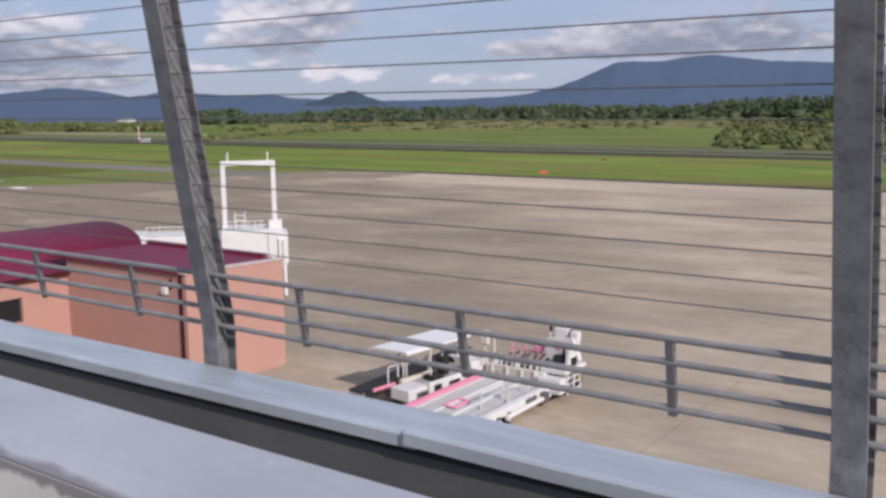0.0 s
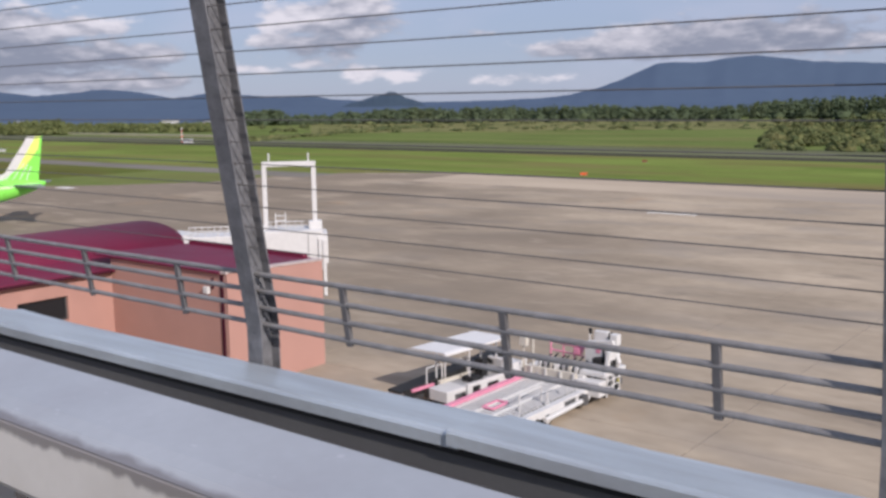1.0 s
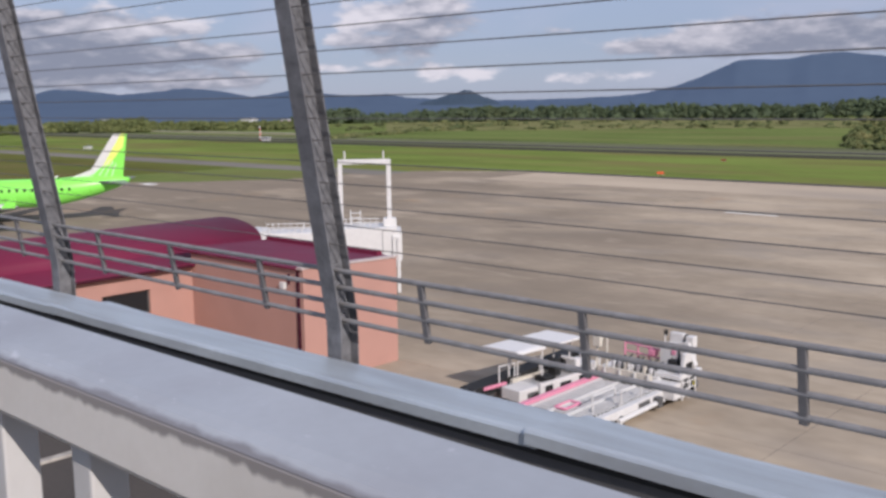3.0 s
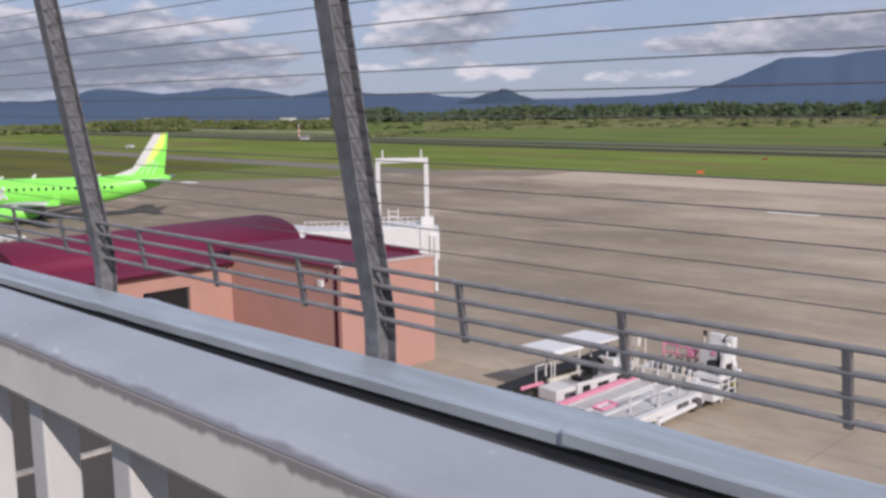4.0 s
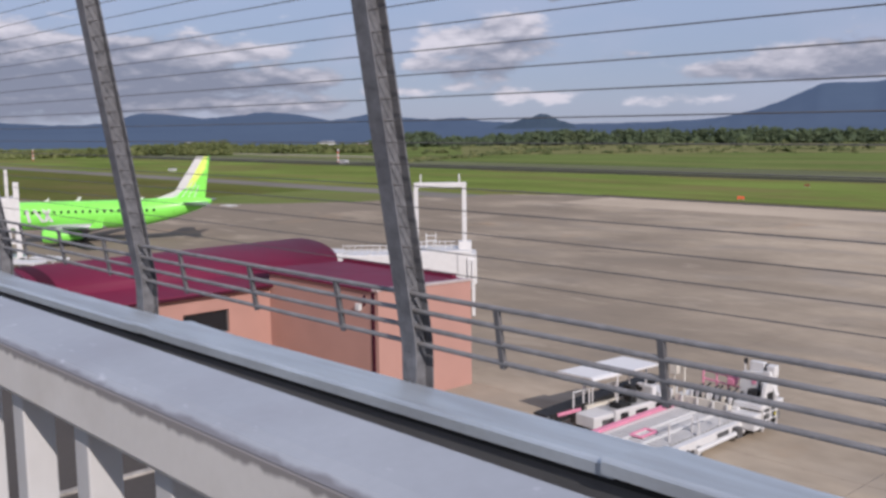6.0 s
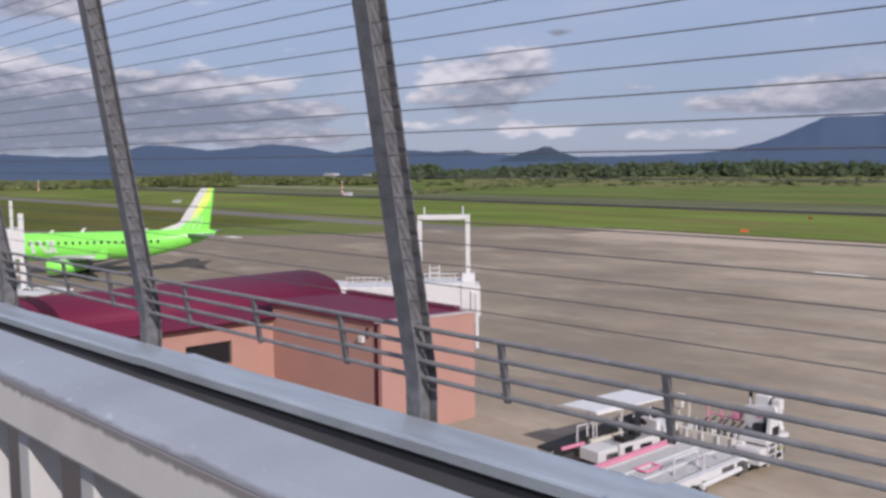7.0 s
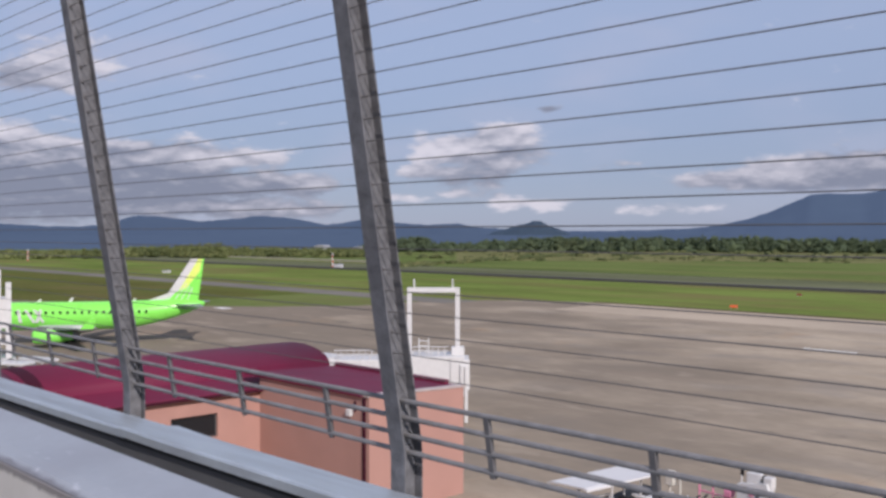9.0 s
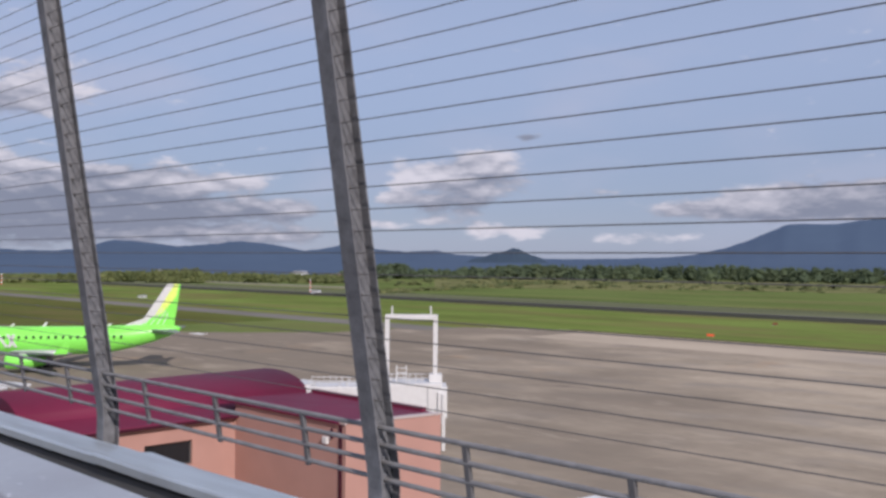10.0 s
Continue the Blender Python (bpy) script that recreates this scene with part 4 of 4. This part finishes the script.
def build_belt_loader():
    ob = thing("belt_loader", "white canopied belt loader with black conveyor belt", "belt loader", place=(-26.6, 31.2, 0.03), turn=-6, group="ground vehicles")
    part("chassis", box(B(), -.4, 1.2, 1.4, 6.4, .38, .78, bevel=.04), DARK, ob)
    part("hood", box(B(), .15, 1.3, 1.2, 2.5, .45, 1.0, bevel=.06), WHITE, ob)
    part("side_beam", box(B(), .95, 1.3, 2.5, 6.4, .8, .98, bevel=.03), WHITE, ob)
    part("inner_beam", box(B(), -.35, -.1, 2.2, 6.4, .8, 1.02, bevel=.03), CREAM, ob)
    part("floor_plate", box(B(), -.1, .95, 2.6, 5.6, .78, .9, bevel=.02), GREYM, ob)
    # Dark plates on the side paint the shade of its recesses.
    for y in (1.7, 3.0, 4.4):
        part("side_recess_shade", box(B(), 1.28, 1.33, y, y + .7, .45, .8), DARK, ob)
    part("side_panel", box(B(), 1.3, 1.45, 2.4, 6.2, .52, 1.12, bevel=.03), WHITE, ob)
    # Black plates on the panel face paint the shade inside its openings.
    for y, w, z in ((2.7, .5, .62), (3.7, .75, .58), (5.0, .6, .66)):
        part("panel_opening_shade", box(B(), 1.44, 1.47, y, y + w, z, z + .34, bevel=.01), BLACK, ob)
    # conveyor
    m = pose(-.85, 0, .82, 4)
    part("conveyor_frame", box(B(), -.5, .5, .1, 7.6, -.16, .05, m, .02), WHITE, ob)
    part("belt", box(B(), -.44, .44, 0.02, 7.65, -.02, .09, m, .02), BLACK, ob)
    part("belt_skirt", box(B(), .5, .58, .1, 7.0, -.3, .16, m), BLACK, ob)
    part("bumper", box(B(), -.34, -.18, .5, 1.9, .84, .98, bevel=.03), PINK, ob)
    # hoop rails by the belt
    for y0, y1 in ((1.5, 2.5), (2.7, 4.2)):
        for y in (y0, y1):
            bar(ob, "guard_post", (-.28, y, .95), (-.28, y, 1.75), .035, WHITE)
        bar(ob, "guard_bar", (-.28, y0, 1.75), (-.28, y1, 1.75), .035, WHITE)
    # canopy in two panels
    bm = B()
    prism(bm, [(-1.75, 2.30), (-1.75, 2.36), (-1.5, 2.46), (.55, 2.56), (.75, 2.50), (.75, 2.42), (.5, 2.48), (-1.45, 2.38)], 1.7, 3.5, "y")
    part("canopy", bm, SUNWHITE, ob)
    bm = B()
    prism(bm, [(-1.0, 2.58), (-1.0, 2.66), (1.25, 2.72), (1.25, 2.64)], 3.45, 5.5, "y")
    part("canopy", bm, SUNWHITE, ob)
    for x, y in ((-.35, 2.2), (.6, 3.4), (.6, 5.3), (-.4, 5.3), (-1.4, 3.4)):
        bar(ob, "canopy_post", (x, y, .9), (x, y, 2.62 if y > 3.5 else 2.42), .04, WHITE)
    # driver's place
    part("seat", box(B(), .2, .7, 4.2, 4.6, .95, 1.75, bevel=.06), BLACK, ob)
    part("toolbox", box(B(), .3, 1.0, 3.2, 3.9, .9, 1.15, bevel=.04), BLACK, ob)
    part("dashboard", box(B(), .1, 1.1, 5.2, 5.5, .95, 1.65, bevel=.06), WHITE, ob)
    part("steering_wheel", rod(B(), (.45, 4.95, 1.5), (.45, 5.0, 1.53), .2, 14), BLACK, ob)
    part("engine_cover", box(B(), 0, 1.2, 5.6, 6.6, .9, 1.35, bevel=.06), WHITE, ob)
    for x in (-.4, 1.2):
        wheel(ob, x, 2.2, .36)
        wheel(ob, x, 5.6, .36)


build_cargo_loader()
build_belt_loader()


# ---- small airfield things ----
DEEPRED = mat("faded dark red paint", (0.22, 0.045, 0.03), 0.6)
PALERED = mat("faded red paint", (0.55, 0.15, 0.09), 0.6)


def build_marker(x, y, w, h, paint=None):
    ob = thing("marker_board", "orange-red marker board on the grass", "marker board", place=(x, y, 0), turn=20, group="marker boards")
    part("board", box(B(), -w / 2, w / 2, -.1, .1, .25, h, bevel=.03), paint or ORANGE, ob)
    for s in (-1, 1):
        part("leg", box(B(), s * w * .35 - .05, s * w * .35 + .05, -.06, .06, 0, .3), GREYM, ob)


def build_mast(x, y):
    ob = thing("wind_mast", "red and white banded mast on the airfield", "mast", place=(x, y, 0))
    for k in range(6):
        part("band", rod(B(), (0, 0, .95 * k), (0, 0, .95 * k + .95), .34 - .02 * k, 8), (PALERED, WHITE)[k % 2], ob)


def build_hut(name, x, y, w, d, h, material, label, turn=20):
    ob = thing(name, label, "hut", place=(x, y, 0), turn=turn)
    part("wall", box(B(), -w / 2, w / 2, -d / 2, d / 2, 0, h * .8), material, ob)
    part("roof", prism(B(), [(-w / 2 - .2, h * .8), (w / 2 + .2, h * .8), (w * .3, h), (-w * .3, h)], -d / 2 - .2, d / 2 + .2, "y"), GREYM, ob)


build_marker(-89.6, 156.5, 1.3, .68)
build_marker(-97.4, 197.2, 1.1, .65, DEEPRED)
build_mast(-309, 231.2)
build_hut("equipment_hut", -306, 231.8, 3.2, 2, 1.5, WHITE, "small white equipment hut beside the mast")
build_hut("equipment_hut", -306, 158, 2.4, 1.6, 0.9, WHITE, "low white equipment box on the grass")
build_hut("far_house", -690, 372, 7, 6, 4.6, WHITE, "white house at the field's far edge")
build_hut("far_house", -560, 410, 9, 7, 5.2, WHITE, "long white shed far behind the grass")
build_hut("far_house", -505, 400, 6, 6, 4.6, WALLP, "reddish shed far behind the grass")
build_mast(-478, 174)


def build_marks():
    for x0, x1, y in ((-53.2, -46.8, 108.8),):
        bm = B()
        box(bm, x0, x1, y - .35, y + .35, 0.02, 0.036)
        tagged(part("painted_mark", bm, LINE), "worn white painted dash on the apron", "marking", kind="structure")
    bm = B()
    box(bm, -156, -152, 89.5, 91.5, 0.02, 0.036)
    tagged(part("painted_mark", bm, LINE), "worn pale painted patch on the apron", "marking", kind="structure")


build_marks()


# ---- woods ----
LEAF = mat("leaf clumps", (0.074, 0.096, 0.056), 0.95, 0.0, 0.25, 0.10, 0.6, 0.6, 0.3, spec=0.0, stain=((0.080, 0.090, 0.046), 0.7, 0.05))
SCRUB = mat("scrub clumps", (0.100, 0.114, 0.052), 0.9, 0.0, 0.3, 0.15, 0.8, 0.6, 0.3, spec=0.0, stain=((0.135, 0.13, 0.06), 0.7, 0.08))


HEDGE = mat("yellow-green bank scrub", (0.112, 0.126, 0.052), 0.95, 0.0, 0.3, 0.12, 0.8, 0.6, 0.3, spec=0.0, stain=((0.075, 0.092, 0.040), 0.8, 0.05))
island_vary(HEDGE, (0.75, 0.8, 0.8), (1.25, 1.2, 1.15))
island_vary(LEAF, (0.78, 0.80, 0.85), (1.2, 1.2, 1.12))
island_vary(SCRUB, (0.65, 0.75, 0.75), (1.4, 1.3, 1.2))


def clump_template():
    bm = B()
    bmesh.ops.create_icosphere(bm, subdivisions=1, radius=1.0)
    v = np.array([p.co[:] for p in bm.verts])
    f = np.array([[q.index for q in p.verts] for p in bm.faces])
    bm.free()
    return v, f


CV, CF = clump_template()


def woods(name, spots, material, label, clumps=34):
    """Uneven crowns of many small leaf clumps in one mesh; each spot is x, y, radius, base, height."""
    rng = np.random.default_rng(len(spots))
    vs, fs, n = [], [], 0
    for x, y, r, z, h in spots:
        for k in range(clumps):
            a, u = rng.uniform(0, 2 * math.pi), rng.uniform(0, 1)
            rise = rng.uniform(.12, 1.0)
            reach = r * (1.05 - .75 * rise ** 2) * u ** .5
            s = r * rng.uniform(.13, .30)
            c = np.array([x + reach * math.cos(a), y + reach * math.sin(a), z + (h - s) * rise])
            if k == 0:
                c, s = np.array([x, y, z + h * .25]), r * .8
            p = CV * (1 + rng.normal(0, .22, (len(CV), 1))) * np.array([s, s, min(s * rng.uniform(.55, .95), h * .45)]) + c
            p[:, 2] = np.maximum(p[:, 2], z - .2)
            vs.append(p)
            fs.append(CF + n)
            n += len(CV)
    me = bpy.data.meshes.new(name)
    me.from_pydata(np.concatenate(vs).tolist(), [], np.concatenate(fs).tolist())
    me.materials.append(material)
    ob = new(name, me)
    return tagged(ob, label, "trees", kind="stuff")


def curve(pts, a):
    for (p, h), (q, g) in zip(pts[:-1], pts[1:]):
        if p >= a >= q:
            return h + (g - h) * (p - a) / (p - q)
    return pts[-1][1]


def build_woods():
    rng = random.Random(5)
    tops = [(40, -.8), (32, -.85), (25.5, -.6), (23.8, -.5), (23.2, -.75), (16.2, -.82), (15.0, -.6), (14.2, -.15), (12, -.12), (11.2, -.45), (9, -.4), (6, -.2), (3, -.13), (-3.8, -.16), (-7, -.04), (-10.3, -.22), (-13.4, -.26), (-16.5, .05), (-19.4, .22), (-30, .4), (-45, .4)]
    spots = []
    for k in range(1250):
        a = 15.5 - 58 * rng.random()
        d = 690 + 190 * rng.random() ** 1.3
        base = bearing(a, 0, d)
        back = (d - 690) / 190
        top = HEAD + d * math.tan(radians(curve(tops, a))) + rng.uniform(-3.5, .6) - 2.0 * (1 - back) * rng.random() + 2.2 * noise.noise((a * .8, 3, 0))
        spots.append((base.x, base.y, rng.choice((2.0, 2.8, 3.6, 4.8, 6.0)) * rng.uniform(.8, 1.2), 0, max(top, 4)))
    woods("wood", spots, LEAF, "dark green mixed wood along the field's edge")
    spots = []
    for k in range(520):
        a = 40 - 25.5 * rng.random()
        d = 545 + 200 * rng.random()
        base = bearing(a, 0, d)
        top = HEAD + d * math.tan(radians(curve(tops, a))) + rng.uniform(-2.4, .2)
        spots.append((base.x, base.y, rng.uniform(2.0, 5.0), 0, max(top, 1.2)))
    woods("hedge", spots, HEDGE, "low yellow-green scrub bank at the field's edge")
    # scrub that comes forward beyond the runway
    spots = []
    for k in range(520):
        x = rng.uniform(-150, 110)
        lim = 262 + max(0, (-95 - x)) * 3.2
        y = lim + rng.random() ** 1.5 * 190
        spots.append((x, y, rng.uniform(1.6, 3.6), 0, rng.uniform(1.4, 3.6) + (y - 262) * .014))
    woods("scrub", spots, SCRUB, "rough olive scrub and bushes beyond the runway")
    spots = []
    for k in range(260):
        a = 13 - 36 * rng.random() ** .8
        d = 470 + 230 * rng.random()
        base = bearing(a, 0, d)
        size = rng.uniform(.6, 1.5) if rng.random() < .75 else rng.uniform(1.6, 2.6)
        spots.append((base.x, base.y, size * rng.uniform(1.2, 2.4), 0, size * rng.uniform(.6, 1.5)))
    woods("bushes", spots, SCRUB, "scattered olive bushes on the far grass", 16)
    # a low overgrown bank that runs back from the runway
    spots = []
    for k in range(150):
        u = rng.random()
        a, d = 14 - 11 * u, 385 + 210 * u ** 1.3
        base = bearing(a, 0, d + rng.uniform(-14, 14))
        spots.append((base.x, base.y, rng.uniform(1.5, 3.2), 0, rng.uniform(.8, 2.2)))
    woods("bank", spots, SCRUB, "low olive overgrown bank across the far grass", 16)


build_woods()


# ---- apron slabs nearest the terminal ----
def build_slabs():
    bm = B()
    box(bm, -3.732, 3.732, -3.732, 3.732, -0.2, 0.0, bevel=0.006)
    parent = bpy.data.objects["apron"]
    first = part("slab", bm, APRON, parent)
    k = 0
    for i in range(16):
        for j in range(9):
            o = first if k == 0 else new("slab", first.data)
            o.parent = parent
            o.location = (-101.0 + 7.5 * i, 9.0 + 7.5 * j, 0.05)
            k += 1


build_slabs()
